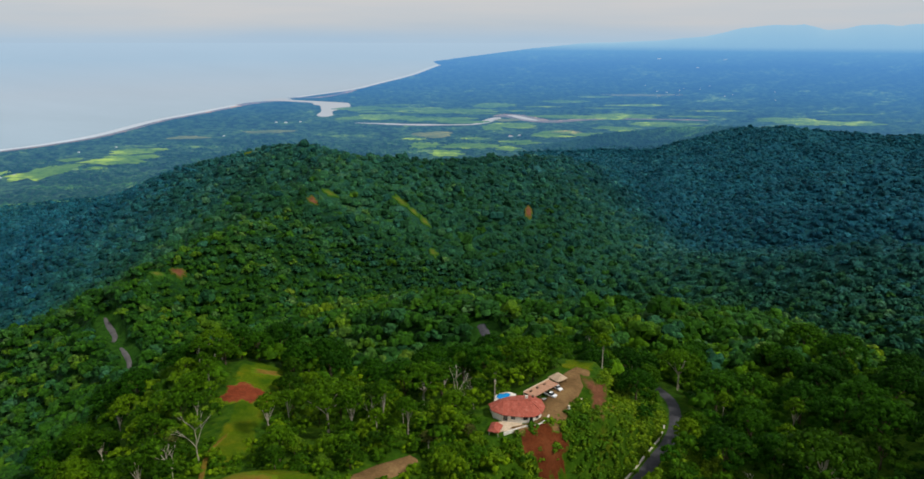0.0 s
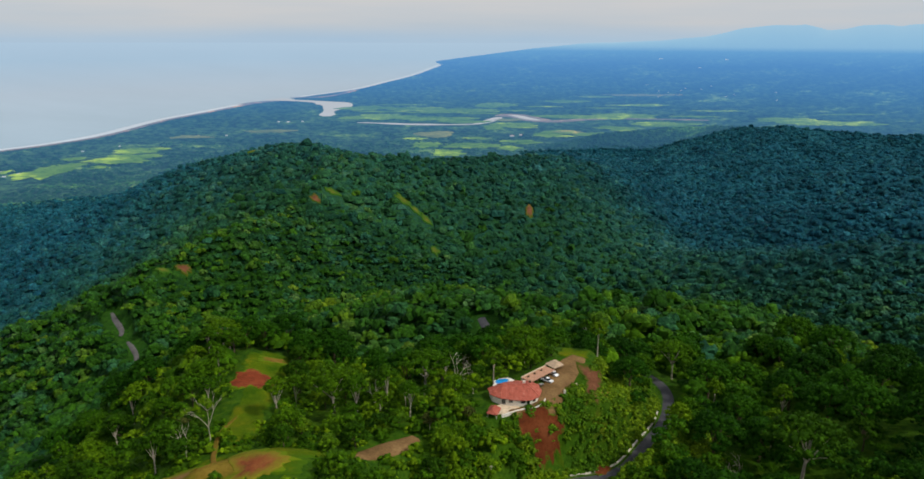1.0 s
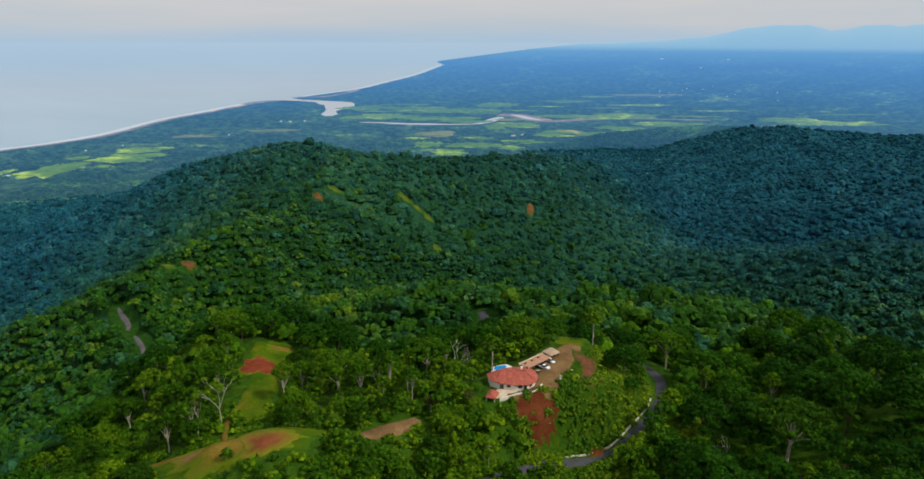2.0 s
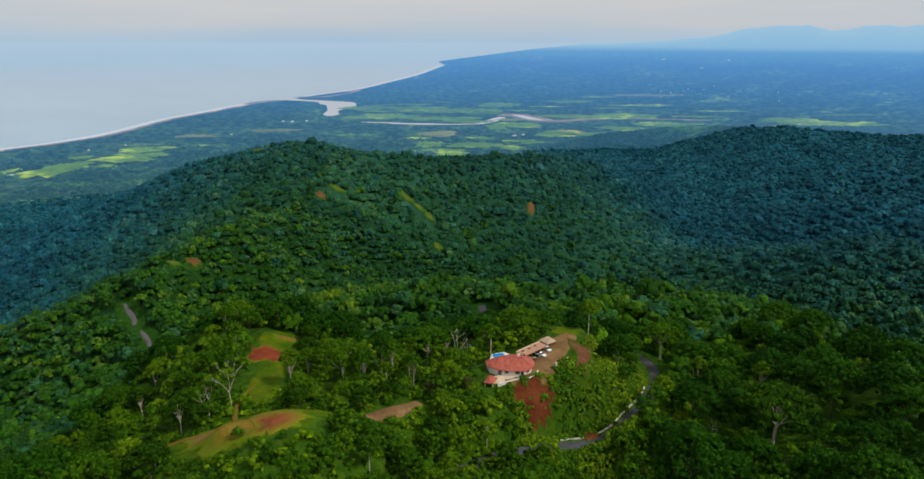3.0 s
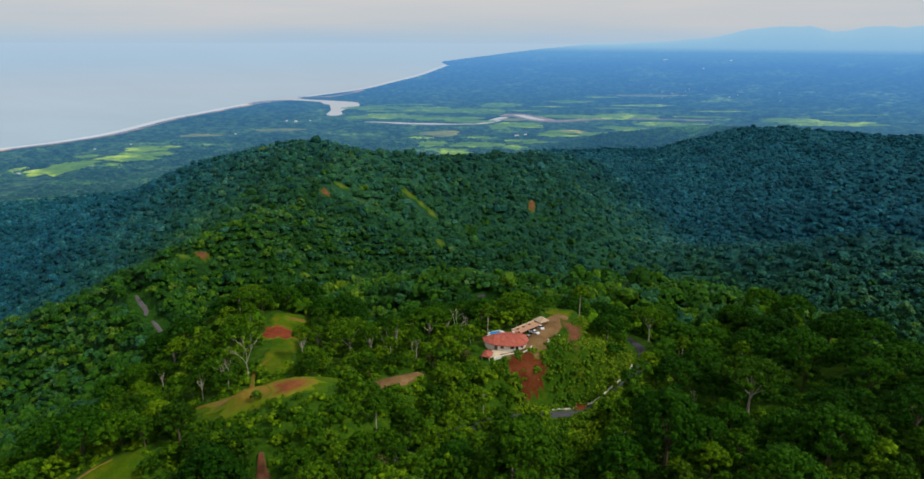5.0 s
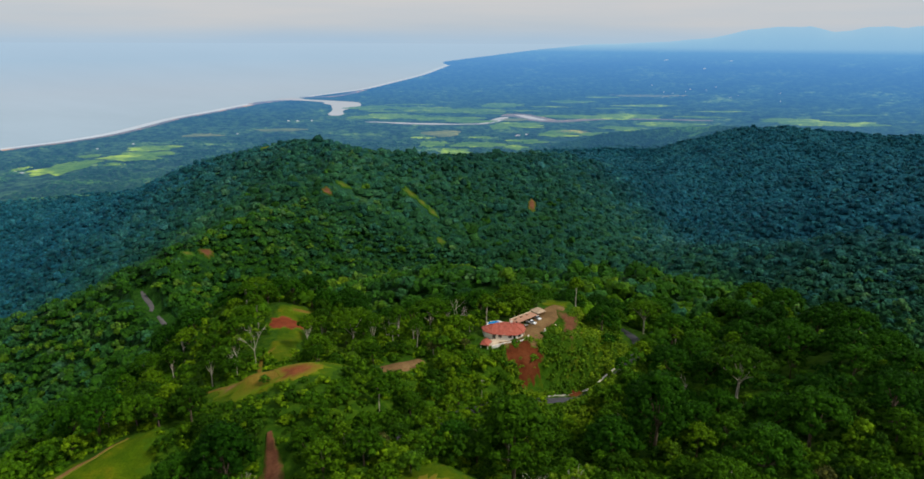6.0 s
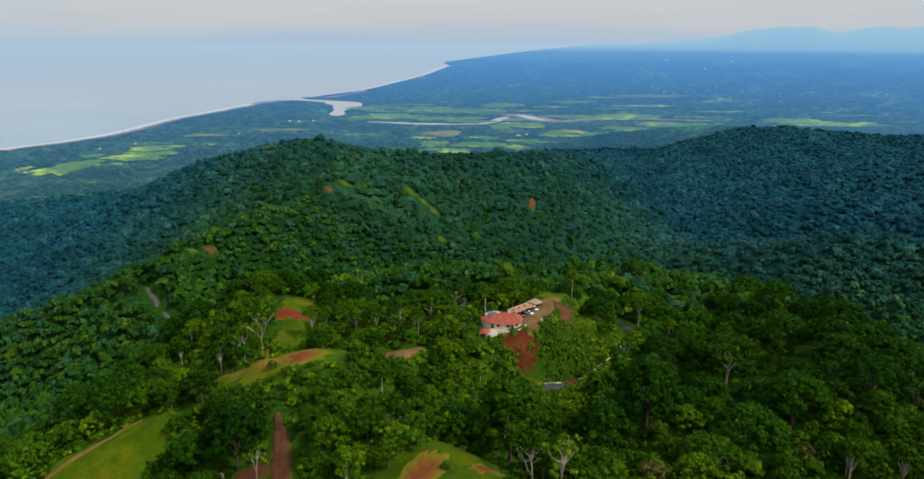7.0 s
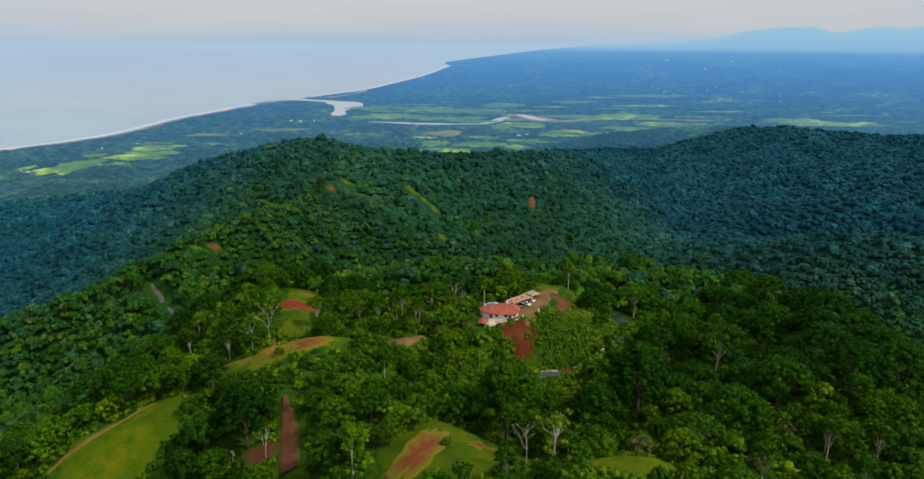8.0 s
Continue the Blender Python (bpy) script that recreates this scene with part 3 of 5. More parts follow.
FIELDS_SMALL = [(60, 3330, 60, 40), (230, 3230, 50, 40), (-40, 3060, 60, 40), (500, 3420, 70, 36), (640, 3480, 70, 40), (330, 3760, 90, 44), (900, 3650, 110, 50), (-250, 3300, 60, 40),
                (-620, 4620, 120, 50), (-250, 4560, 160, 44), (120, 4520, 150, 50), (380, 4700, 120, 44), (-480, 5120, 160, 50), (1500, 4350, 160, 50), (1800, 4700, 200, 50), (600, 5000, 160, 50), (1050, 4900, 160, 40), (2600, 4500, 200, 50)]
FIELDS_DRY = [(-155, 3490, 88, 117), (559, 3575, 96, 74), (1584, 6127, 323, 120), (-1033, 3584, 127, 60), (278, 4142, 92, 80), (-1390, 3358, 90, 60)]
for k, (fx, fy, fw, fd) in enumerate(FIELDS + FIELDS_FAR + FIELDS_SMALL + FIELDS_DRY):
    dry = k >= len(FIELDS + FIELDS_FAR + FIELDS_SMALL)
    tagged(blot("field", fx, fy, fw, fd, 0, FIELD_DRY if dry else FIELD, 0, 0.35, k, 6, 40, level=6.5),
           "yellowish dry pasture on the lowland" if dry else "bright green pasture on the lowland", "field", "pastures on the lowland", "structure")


# ---------------------------------------------------------------- clearings, roads and bare soil on the near hill
CLEARINGS = []  # (x, y, rx, ry, turn, low): no tree stands there, and where low is 1 none stands close before it


def clearing(name, x, y, rx, ry, turn, material, lift, label, category, seed, ragged=0.25, clear=True, avoid=None):
    if clear:
        CLEARINGS.append((x, y, rx, ry, turn, 2 if seed in (1, 2, 3, 6, 7, 17, 21) else 1))
    return tagged(blot(name, x, y, rx, ry, turn, material, lift, ragged, seed, 16, 72, None, avoid), label, category, kind="structure")


clearing("lawn", -79, 233, 10, 14, 10, LAWN, 0.30, "yellow-green grass clearing on the hilltop", "lawn", 1)
clearing("lawn", -72.5, 190, 6.5, 27, 8, LAWN, 0.32, "yellow-green grass strip along the hilltop", "lawn", 2)
clearing("lawn", -63, 143.5, 27, 15.5, -6, LAWN, 0.34, "grassy mound with bare worn patches", "lawn", 3)
clearing("lawn", -106, 96, 16, 23, -28, LAWN, 0.34, "bright green sloping lawn on the hillside", "lawn", 4)
clearing("lawn", -2, 69, 20, 24, -12, LAWN, 0.34, "green lawn around a bare red plot", "lawn", 5)
clearing("lawn", 44, 54, 14, 7, 0, LAWN, 0.34, "green lawn between low trees", "lawn", 6)
clearing("lawn", 13, 68, 15, 14, -8, LAWN, 0.46, "green lawn beside low trees", "lawn", 18)
clearing("bare_soil", -79, 215.5, 8.6, 8.8, -18, RED_SOIL, 0.55, "levelled plot of bare red earth", "bare soil", 7, 0.3)
clearing("bare_soil", -78, 238, 6, 3.2, 20, OCHRE_SOIL, 0.5, "worn ochre patch in the grass", "bare soil", 8, 0.4)
clearing("bare_soil", -65, 142, 21, 11.5, -6, MOUND_OCHRE, 0.55, "worn ochre earth on the grassy mound", "bare soil", 17, 0.3)
clearing("bare_soil", -54, 138.5, 9, 8.5, -10, MOUND_RED, 0.75, "bare red earth on the grassy mound", "bare soil", 9, 0.4)
clearing("bare_soil", -78, 148.5, 8.5, 6.5, 20, MOUND_TAN, 0.6, "tan bare earth on the end of the mound", "bare soil", 11, 0.5)
clearing("bare_soil", -72, 145.5, 2.6, 2.2, 20, RED_SOIL, 0.8, "dark red hollow in the mound", "bare soil", 10, 0.4)
clearing("bare_soil", -8, 71, 5.5, 16, -20, MOUND_RED, 0.6, "reddish bare plot in the lawn", "bare soil", 12, 0.3)
clearing("bare_soil", 8, 78, 4.5, 4, 0, MOUND_RED, 0.55, "worn ochre patch in the lawn", "bare soil", 13, 0.5)
clearing("bare_soil", -57, 91, 6, 5, 0, BROWN_SOIL, 0.5, "bare red earth beside the track", "bare soil", 15, 0.5)


PALE_ROAD = plain("worn_asphalt", (0.10, 0.095, 0.095), 0.9, 0.1, vary=0.3, scale=0.2)


def track(name, line, material, lift, label, category, ragged=0.3, across=6, room=2.0):
    for x, y, w in spline(line, 3):
        hidden = name == "road" and x < 36 and y < 300
        keep_low = 2 if name == "road" and 40 < x < 60 or name == "dirt_track" and x > -33 else 1 if name != "road" or 40 < x < 70 else 0
        CLEARINGS.append((x, y, w + room * (not hidden) - 2.2 * hidden, w + room * (not hidden) - 2.2 * hidden, 0, keep_low))
    return tagged(ribbon(name, line, material, lift, True, ragged, across), label, category, kind="structure")


track("dirt_track", [(-55, 110, 1.0), (-53, 104, 2.0), (-50.5, 97, 2.9), (-48.5, 89, 3.3), (-46, 80, 3.3)], BROWN_SOIL, 0.6, "red dirt track cut through the trees", "track")
track("dirt_track", [(-31, 151, 1.0), (-27, 154, 2.6), (-20, 160, 3.4), (-14, 166, 2.2)], TAN_SOIL, 0.7, "short tan dirt track", "track")
track("dirt_track", [(-66, 149, 0.7), (-71, 153, 1.0), (-74, 160, 1.2), (-76, 170, 1.1), (-75, 184, 0.5)], OCHRE_SOIL, 0.75, "worn path along the grassy hilltop", "track")
track("dirt_track", [(-127, 86, 0.4), (-119, 97, 0.9), (-110, 107, 1.0), (-101, 116, 0.5)], MOUND_TAN, 0.7, "narrow worn path along the edge of the lawn", "track")
track("dirt_track", [(-103, 155, 0.6), (-96, 152.5, 1.5), (-88, 151, 1.8), (-82, 150, 1.2)], OCHRE_SOIL, 0.7, "worn tail of bare earth below the mound", "track")
track("driveway", [(16, 180.5, 2.5), (22, 182, 3.6), (28.5, 187, 5.0), (33, 196, 5.6), (37, 205.5, 5.8), (41, 213.5, 5.2), (44.5, 219, 3.2)], TAN_SOIL, 0.62, "tan gravel driveway beside the house", "driveway", 0.15, 8)
track("road", [(x, y, 3.2) for x, y, z in ROAD], ASPHALT, 0.30, "narrow dark asphalt road round the hill", "road", 0.0, 4)
for piece in ([(-326, 556, 1.6), (-318, 545, 2.8), (-306, 530, 3.2), (-299, 520, 3.0), (-296, 510, 2.0)], [(-284, 500, 1.8), (-277, 492, 2.8), (-268, 480, 2.8), (-263, 470, 2.4), (-260, 461, 1.2)]):
    track("road", piece, PALE_ROAD, 0.9, "grey asphalt road on the far ridge", "road", 0.3, 4, 4.0)
track("road", [(12, 378, 3), (15, 362, 3.4), (19, 346, 3.2)], ASPHALT, 0.6, "short piece of grey road among trees", "road", 0.1, 4, 4.0)
CLEARINGS += [(43, 168, 9, 7, 30, 2), (47, 173, 5, 4, 30, 2), (22, 193, 15, 10, 40, 2), (34, 207, 9, 9, 0, 2), (46, 192, 20, 16, 40, 1), (10, 180, 5, 6, 0, 1), (-46, 181, 5, 6, 0, 2)]

SCAR = soil_material("dry_grass_scar", (0.06, 0.10, 0.012), (0.105, 0.122, 0.018), (0.15, 0.13, 0.024), (0.030, 0.090, 0.008), 0.52, 0.30)
clearing("lawn", 43, 222, 6.5, 4.5, 0, LAWN, 0.25, "small grass verge at the end of the driveway", "lawn", 16)
clearing("grass_slope", 53, 196, 25, 17, 48, GRASS_SLOPE, 0.5, "steep bright green grassy slope below the house", "grass slope", 20, 0.15, False, ROAD)
clearing("grass_slope", 24, 172, 14, 11, 20, GRASS_SLOPE, 0.45, "green slope between the road and the house", "grass slope", 19, 0.15, False, ROAD)
# The red cut below the house and bare scars on the slopes.
clearing("soil_cut", 26, 178.0, 8.0, 7.0, 10, CUT_SOIL, 0.7, "steep cut of bare red earth below the driveway", "soil cut", 21, 0.34)
clearing("soil_cut", 47, 203, 4.6, 13, -12, BROWN_SOIL, 0.7, "worn reddish-brown earth on the steep grassy slope", "soil cut", 22, 0.6)
clearing("soil_cut", 50, 198, 2.6, 5, -45, OCHRE_SOIL, 0.6, "dry ochre scar on the steep slope", "soil cut", 23, 0.6)
clearing("soil_cut", 47.5, 179.5, 4.5, 1.8, 40, CUT_SOIL, 0.6, "small red cut beside the road", "soil cut", 24, 0.4)
for x, y, rx, ry, turn, mat, seed in ((-99, 1045, 7, 17, 55, SCAR, 31), (-78, 1029, 6, 15, 50, SCAR, 32), (-58, 1013, 6, 13, 45, SCAR, 33), (-43, 940, 7, 12, 20, SCAR, 30), (119, 1146, 7, 26, -6, BROWN_SOIL, 34),
                                      (-288, 632, 8, 6, 0, BROWN_SOIL, 35), (-305, 621, 7, 5, 0, SCAR, 36), (-350, 626, 20, 15, 0, LAWN, 37), (-222, 956, 9, 12, 0, BROWN_SOIL, 38), (-204, 995, 14, 9, 0, SCAR, 40), (-436, 1359, 22, 12, 0, SCAR, 39)):
    clearing("bare_scar", x, y, rx, ry, turn, mat, 1.6, "grassy opening on the forested ridge" if mat == LAWN else "bare scar on the forested ridge", "bare soil", seed, 0.4)

SPOTS = np.array(CLEARINGS)


def open_ground(x, y, room=0.0, low=0):
    """Whether a place lies in a clearing."""
    x, y = np.asarray(x, float), np.asarray(y, float)
    hit = np.zeros(x.shape, bool)
    for cx, cy, rx, ry, turn, keep_low in SPOTS:
        if keep_low < low:
            continue
        c, s = math.cos(radians(turn)), math.sin(radians(turn))
        u, v = c * (x - cx) + s * (y - cy), -s * (x - cx) + c * (y - cy)
        hit |= (u / max(rx + room, 0.1)) ** 2 + (v / max(ry + room, 0.1)) ** 2 < 1
    return hit


# ---------------------------------------------------------------- plants
rng = np.random.RandomState(11)
GOLD = (1 + 5**0.5) / 2
ICO_V = np.array([(-1, GOLD, 0), (1, GOLD, 0), (-1, -GOLD, 0), (1, -GOLD, 0), (0, -1, GOLD), (0, 1, GOLD), (0, -1, -GOLD), (0, 1, -GOLD), (GOLD, 0, -1), (GOLD, 0, 1), (-GOLD, 0, -1), (-GOLD, 0, 1)], float)
ICO_V /= np.linalg.norm(ICO_V[0])
ICO_F = np.array([(0, 11, 5), (0, 5, 1), (0, 1, 7), (0, 7, 10), (0, 10, 11), (1, 5, 9), (5, 11, 4), (11, 10, 2), (10, 7, 6), (7, 1, 8),
                  (3, 9, 4), (3, 4, 2), (3, 2, 6), (3, 6, 8), (3, 8, 9), (4, 9, 5), (2, 4, 11), (6, 2, 10), (8, 6, 7), (9, 8, 1)])


def finer(v, f):
    """Each triangle in four, on the unit ball."""
    v, f = [tuple(p) for p in v], [tuple(t) for t in f]
    mid, out = {}, []

    def half(a, b):
        key = (min(a, b), max(a, b))
        if key not in mid:
            p = np.add(v[a], v[b])
            mid[key] = len(v)
            v.append(tuple(p / np.linalg.norm(p)))
        return mid[key]

    for a, b, c in f:
        ab, bc, ca = half(a, b), half(b, c), half(c, a)
        out += [(a, ab, ca), (b, bc, ab), (c, ca, bc), (ab, bc, ca)]
    return np.array(v), np.array(out)


ICO2_V, ICO2_F = finer(ICO_V, ICO_F)
SPIN = np.arange(5) * 2 * np.pi / 5
DOME_V = np.concatenate([[(0, 0, 1)], np.stack([0.72 * np.cos(SPIN), 0.72 * np.sin(SPIN), 0 * SPIN + 0.66], 1), np.stack([np.cos(SPIN + 0.63), np.sin(SPIN + 0.63), 0 * SPIN - 0.25], 1)])
DOME_F = np.array([(0, 1 + k, 1 + (k + 1) % 5) for k in range(5)] + [(1 + k, 6 + k, 1 + (k + 1) % 5) for k in range(5)] + [(6 + k, 6 + (k + 1) % 5, 1 + (k + 1) % 5) for k in range(5)])


def lobes_of(r, radius, thick, count, lobe):
    """Clumps of a crown: centres in a flat dome, and their sizes. z = 0 is the crown's underside."""
    out = []
    for k in range(count):
        a = k * 2.39996 + r.uniform(0, 0.8)
        d = math.sqrt((k + 0.3) / count) * (radius - lobe * 0.75)
        top = thick * (1 - 0.88 * (d / radius) ** 2.4)
        out.append((d * math.cos(a), d * math.sin(a), max(lobe * 0.55, top - lobe * r.uniform(0.6, 1.1)), lobe * r.uniform(0.75, 1.2)))
    return np.array(out)


def crown_of(r, radius, thick, count, lobe, cards, size, core=1, flat=0.72, uneven=0.38):
    """Leaf clumps over lumpy cores: vertices and triangles."""
    lob = lobes_of(r, radius, thick, count, lobe)
    verts, tris, base = [], [], 0
    cv, cf = {0: (DOME_V, DOME_F), 1: (ICO_V, ICO_F), 2: (ICO2_V, ICO2_F)}[core]
    for x, y, z, s in lob:
        v = cv * s * (0.78 if cards else 1.0) * (1 + r.uniform(-uneven, uneven, len(cv)))[:, None]
        v[:, 2] *= flat
        verts.append(v + (x, y, z))
        tris.append(cf + base)
        base += len(v)
    if cards:
        pick = r.choice(len(lob), cards, p=lob[:, 3] ** 2 / (lob[:, 3] ** 2).sum())
        d = r.normal(size=(cards, 3))
        d[:, 2] = np.abs(d[:, 2]) * 1.1 - 0.35
        d /= np.linalg.norm(d, axis=1)[:, None]
        c = lob[pick, :3] + d * lob[pick, 3:] * r.uniform(0.6, 1.3, (cards, 1)) * (1, 1, flat)
        n = d + r.normal(size=(cards, 3)) * 0.5
        n[:, 2] += 0.25
        n /= np.linalg.norm(n, axis=1)[:, None]
        t = np.cross(n, r.normal(size=(cards, 3)))
        t /= np.linalg.norm(t, axis=1)[:, None]
        b = np.cross(n, t)
        a = size * r.uniform(0.6, 1.25, (cards, 1))
        w = a * r.uniform(0.5, 0.85, (cards, 1))
        droop = n * a * r.uniform(0.1, 0.4, (cards, 1))
        q = np.stack([c - t * a - droop, c + b * w, c + t * a - droop, c - b * w], 1).reshape(-1, 3)
        k = base + 4 * np.arange(cards)
        verts.append(q)
        tris += [np.stack([k, k + 3, k + 1], 1), np.stack([k + 1, k + 3, k + 2], 1)]
    return np.concatenate(verts), np.concatenate(tris), lob


def tube(points, radii, sides=6):
    """A tapered limb along points: vertices and triangles."""
    p, verts = np.array(points, float), []
    for k, (c, rad) in enumerate(zip(p, radii)):
        way = p[min(k + 1, len(p) - 1)] - p[max(k - 1, 0)]
        way /= np.linalg.norm(way)
        side = np.cross(way, (0.31, 0.95, 0.05))
        side /= np.linalg.norm(side)
        up = np.cross(way, side)
        a = np.arange(sides) / sides * 2 * np.pi
        verts.append(c + rad * (np.cos(a)[:, None] * side + np.sin(a)[:, None] * up))
    i, s = np.arange(sides), sides
    j = (i + 1) % s
    tris = []
    for k in range(len(p) - 1):
        tris += [np.stack([k * s + i, k * s + j, k * s + s + j], 1), np.stack([k * s + i, k * s + s + j, k * s + s + i], 1)]
    return np.concatenate(verts), np.concatenate(tris)


def joined(pieces):
    verts, tris, base = [], [], 0
    for v, t in pieces:
        verts.append(v)
        tris.append(t + base)
        base += len(v)
    return np.concatenate(verts), np.concatenate(tris)


def trunk_of(r, tall, girth, lob, lift, limbs=5):
    """A trunk with limbs up into the clumps of its crown."""
    lean = r.uniform(-0.05, 0.05, 2) * tall
    fork = np.array([lean[0] * 0.6, lean[1] * 0.6, tall * 0.62])
    pieces = [tube([(0, 0, -1.5), (lean[0] * 0.2, lean[1] * 0.2, tall * 0.22), fork, (lean[0], lean[1], tall * 0.95)], [girth * 1.3, girth, girth * 0.8, girth * 0.3], 7)]
    for x, y, z, s in lob[:: max(1, len(lob) // limbs)][:limbs]:
        end = np.array([x, y, z + lift])
        start = fork * r.uniform(0.75, 1.05)
        bow = (start + end) / 2 + (0, 0, r.uniform(0.2, 0.8))
        pieces.append(tube([start, bow, end], [girth * 0.5, girth * 0.36, girth * 0.12], 5))
    return joined(pieces)


def tree(name, label, category, seed, radius, thick, tall, count, lobe, cards, size, leaf, bark, girth=0.35, limbs=5):
    """tall: the height of the crown's underside."""
    r = np.random.RandomState(seed)
    root = tagged(new(name), label, category, "trees on the near hill")
    v, t, lob = crown_of(r, radius, thick, count, lobe, cards, size, 1)
    mesh_of("crown", v + (0, 0, tall), t, leaf, root, tone=np.full(len(v), r.uniform(0.3, 0.6)))
    tv, tt = trunk_of(r, tall + thick * 0.3, girth, lob, tall, limbs)
    mesh_of("trunk", tv, tt, bark, root)
    return root


def bare_tree(name, label, seed, tall, spread, leaves, bark, leaf):
    """A pale tree of forking branches with a few leaf clumps."""
    r = np.random.RandomState(seed)
    pieces, tips = [], []

    def grow(start, way, length, girth, level):
        end = start + way * length
        pieces.append(tube([start, (start + end) / 2 + r.normal(size=3) * length * 0.05, end], [girth, girth * 0.82, girth * 0.62], 5))
        if level == 0:
            tips.append(end)
            return
        for _ in range(3 if level > 1 else 2):
            w = way + r.normal(size=3) * spread
            w[2] = abs(w[2]) * 0.8 + 0.25
            grow(end, w / np.linalg.norm(w), length * r.uniform(0.55, 0.8), girth * 0.58, level - 1)

    grow(np.array([0, 0, -1.0]), np.array([r.uniform(-0.1, 0.1), r.uniform(-0.1, 0.1), 1.0]), tall * 0.45, tall * 0.011 + 0.05, 3)
    root = tagged(new(name), label, "tree", "pale bare trees")
    v, t = joined(pieces)
    mesh_of("trunk", v, t, bark, root)
    if leaves:
        pick = [tips[k] for k in r.choice(len(tips), leaves)]
        parts = []
        for p in pick:
            v, t, _ = crown_of(r, 1.3, 0.9, 2, 0.7, 14, 0.5, 1)
            parts.append((v + p - (0, 0, 0.5), t))
        v, t = joined(parts)
        mesh_of("crown", v, t, leaf, root, tone=np.full(len(v), 0.7))
    return root


def palm_tree(seed, tall, fronds=15):
    """A thin ringed trunk with a head of drooping feathered fronds."""
    r = np.random.RandomState(seed)
    root = tagged(new("palm_tree"), "slender palm with arching feathered green fronds", "palm", "palms beside the track")
    lean = r.uniform(-0.6, 0.6, 2)
    v, t = tube([(0, 0, -1), (lean[0] * 0.3, lean[1] * 0.3, tall * 0.5), (lean[0], lean[1], tall)], [0.22, 0.16, 0.13], 7)
    mesh_of("trunk", v, t, BARK, root)
    for k in range(fronds):
        a, up, length = k * 2.4 + r.uniform(-0.2, 0.2), r.uniform(0.25, 1.2), r.uniform(2.6, 3.6)
        u = np.linspace(0, 1, 13)
        out = length * u * (0.95 - 0.15 * u)
        z = tall + length * (up * u * 0.8 - 1.05 * u * u)
        x, y = lean[0] + out * math.cos(a), lean[1] + out * math.sin(a)
        verts, tris = [], []
        for i in range(1, 13):
            wide = 0.75 * math.sin(math.pi * min(1, 0.12 + 0.86 * u[i])) + 0.08
            for side in (-1, 1):
                tip = (x[i] + 0.3 * math.cos(a) - side * wide * math.sin(a), y[i] + 0.3 * math.sin(a) + side * wide * math.cos(a), z[i] - 0.3 * wide)
                n = len(verts)
                verts += [(x[i - 1], y[i - 1], z[i - 1]), ((x[i] + x[i - 1]) / 2, (y[i] + y[i - 1]) / 2, (z[i] + z[i - 1]) / 2 + 0.02), tip]
                tris.append((n, n + 1, n + 2) if side > 0 else (n, n + 2, n + 1))
        mesh_of("frond", np.array(verts), np.array(tris), LEAF_BUSH, root, tone=np.full(len(verts), r.uniform(0.3, 0.7)))
    return root


BROAD = "broad spreading rainforest tree with a domed green crown"
ROUND_TREE = "rounded leafy green tree on the hillside"
TALL = "tall slender green tree with an open crown"
SMALL = "small bushy green tree on the slope"
KINDS = {
    "broad": [tree("broad_tree", BROAD, "tree", 20 + k, 10.0, 10.5, 7.5, 64, 1.7, 2600, 0.47, LEAF_BROAD, BARK_DARK, 0.5, 6) for k in range(3)],
    "umbrella": [tree("umbrella_tree", "wide umbrella-shaped green tree with a pale forked trunk", "tree", 25 + k, 10.5, 6.0, 13.0, 50, 1.55, 2000, 0.45, LEAF_NEAR, BARK, 0.42, 8) for k in range(2)],
    "round": [tree("round_tree", ROUND_TREE, "tree", 30 + k, 5.8, 8.6, 3.8, 36, 1.25, 1350, 0.39, LEAF_NEAR, BARK_DARK, 0.3) for k in range(4)],
    "tall": [tree("slender_tree", TALL, "tree", 40 + k, 4.0, 7.0, 8.5, 20, 1.1, 700, 0.37, LEAF_NEAR, BARK, 0.24) for k in range(3)],
    "small": [tree("small_tree", SMALL, "tree", 50 + k, 3.5, 5.0, 1.2, 18, 1.0, 600, 0.33, LEAF_BUSH, BARK_DARK, 0.18, 4) for k in range(3)],
}
KINDS["giant"] = [tree("tall_forest_tree", "very tall forest tree with a high rounded green crown", "tree", 27 + k, 9.8, 19.0, 5.0, 90, 1.75, 4000, 0.46, (LEAF_NEAR, LEAF_GIANT, LEAF_GIANT)[k], BARK_DARK, 0.5, 8) for k in range(3)]
KINDS["pale"] = [tree("pale_tree", "olive-brown thin-leaved tree among green ones", "tree", 57 + k, 4.4, 5.0, 4.0, 12, 1.4, 480, 0.44, LEAF_OLIVE, BARK, 0.2, 6) for k in range(2)]
HEIGHT = {"umbrella": 19.0, "broad": 18.5, "round": 13.0, "tall": 16.5, "small": 6.8}
REACH = {"giant": 9.6, "umbrella": 10.5, "broad": 10.5, "round": 6.0, "tall": 4.2, "small": 3.6, "pale": 4.4}
BARE = [bare_tree("bare_tree", "pale leafless branching tree among green forest", 61, 14, 0.55, 0, BARK, LEAF_NEAR),
        bare_tree("bare_tree", "pale white-barked tree with sparse leaves", 62, 15, 0.42, 14, BARK, LEAF_BUSH),
        bare_tree("bare_tree", "slanting pale tree with thin bare branches", 63, 12, 0.4, 6, BARK, LEAF_BUSH)]
placed = []  # x, y, reach of each tree that stands


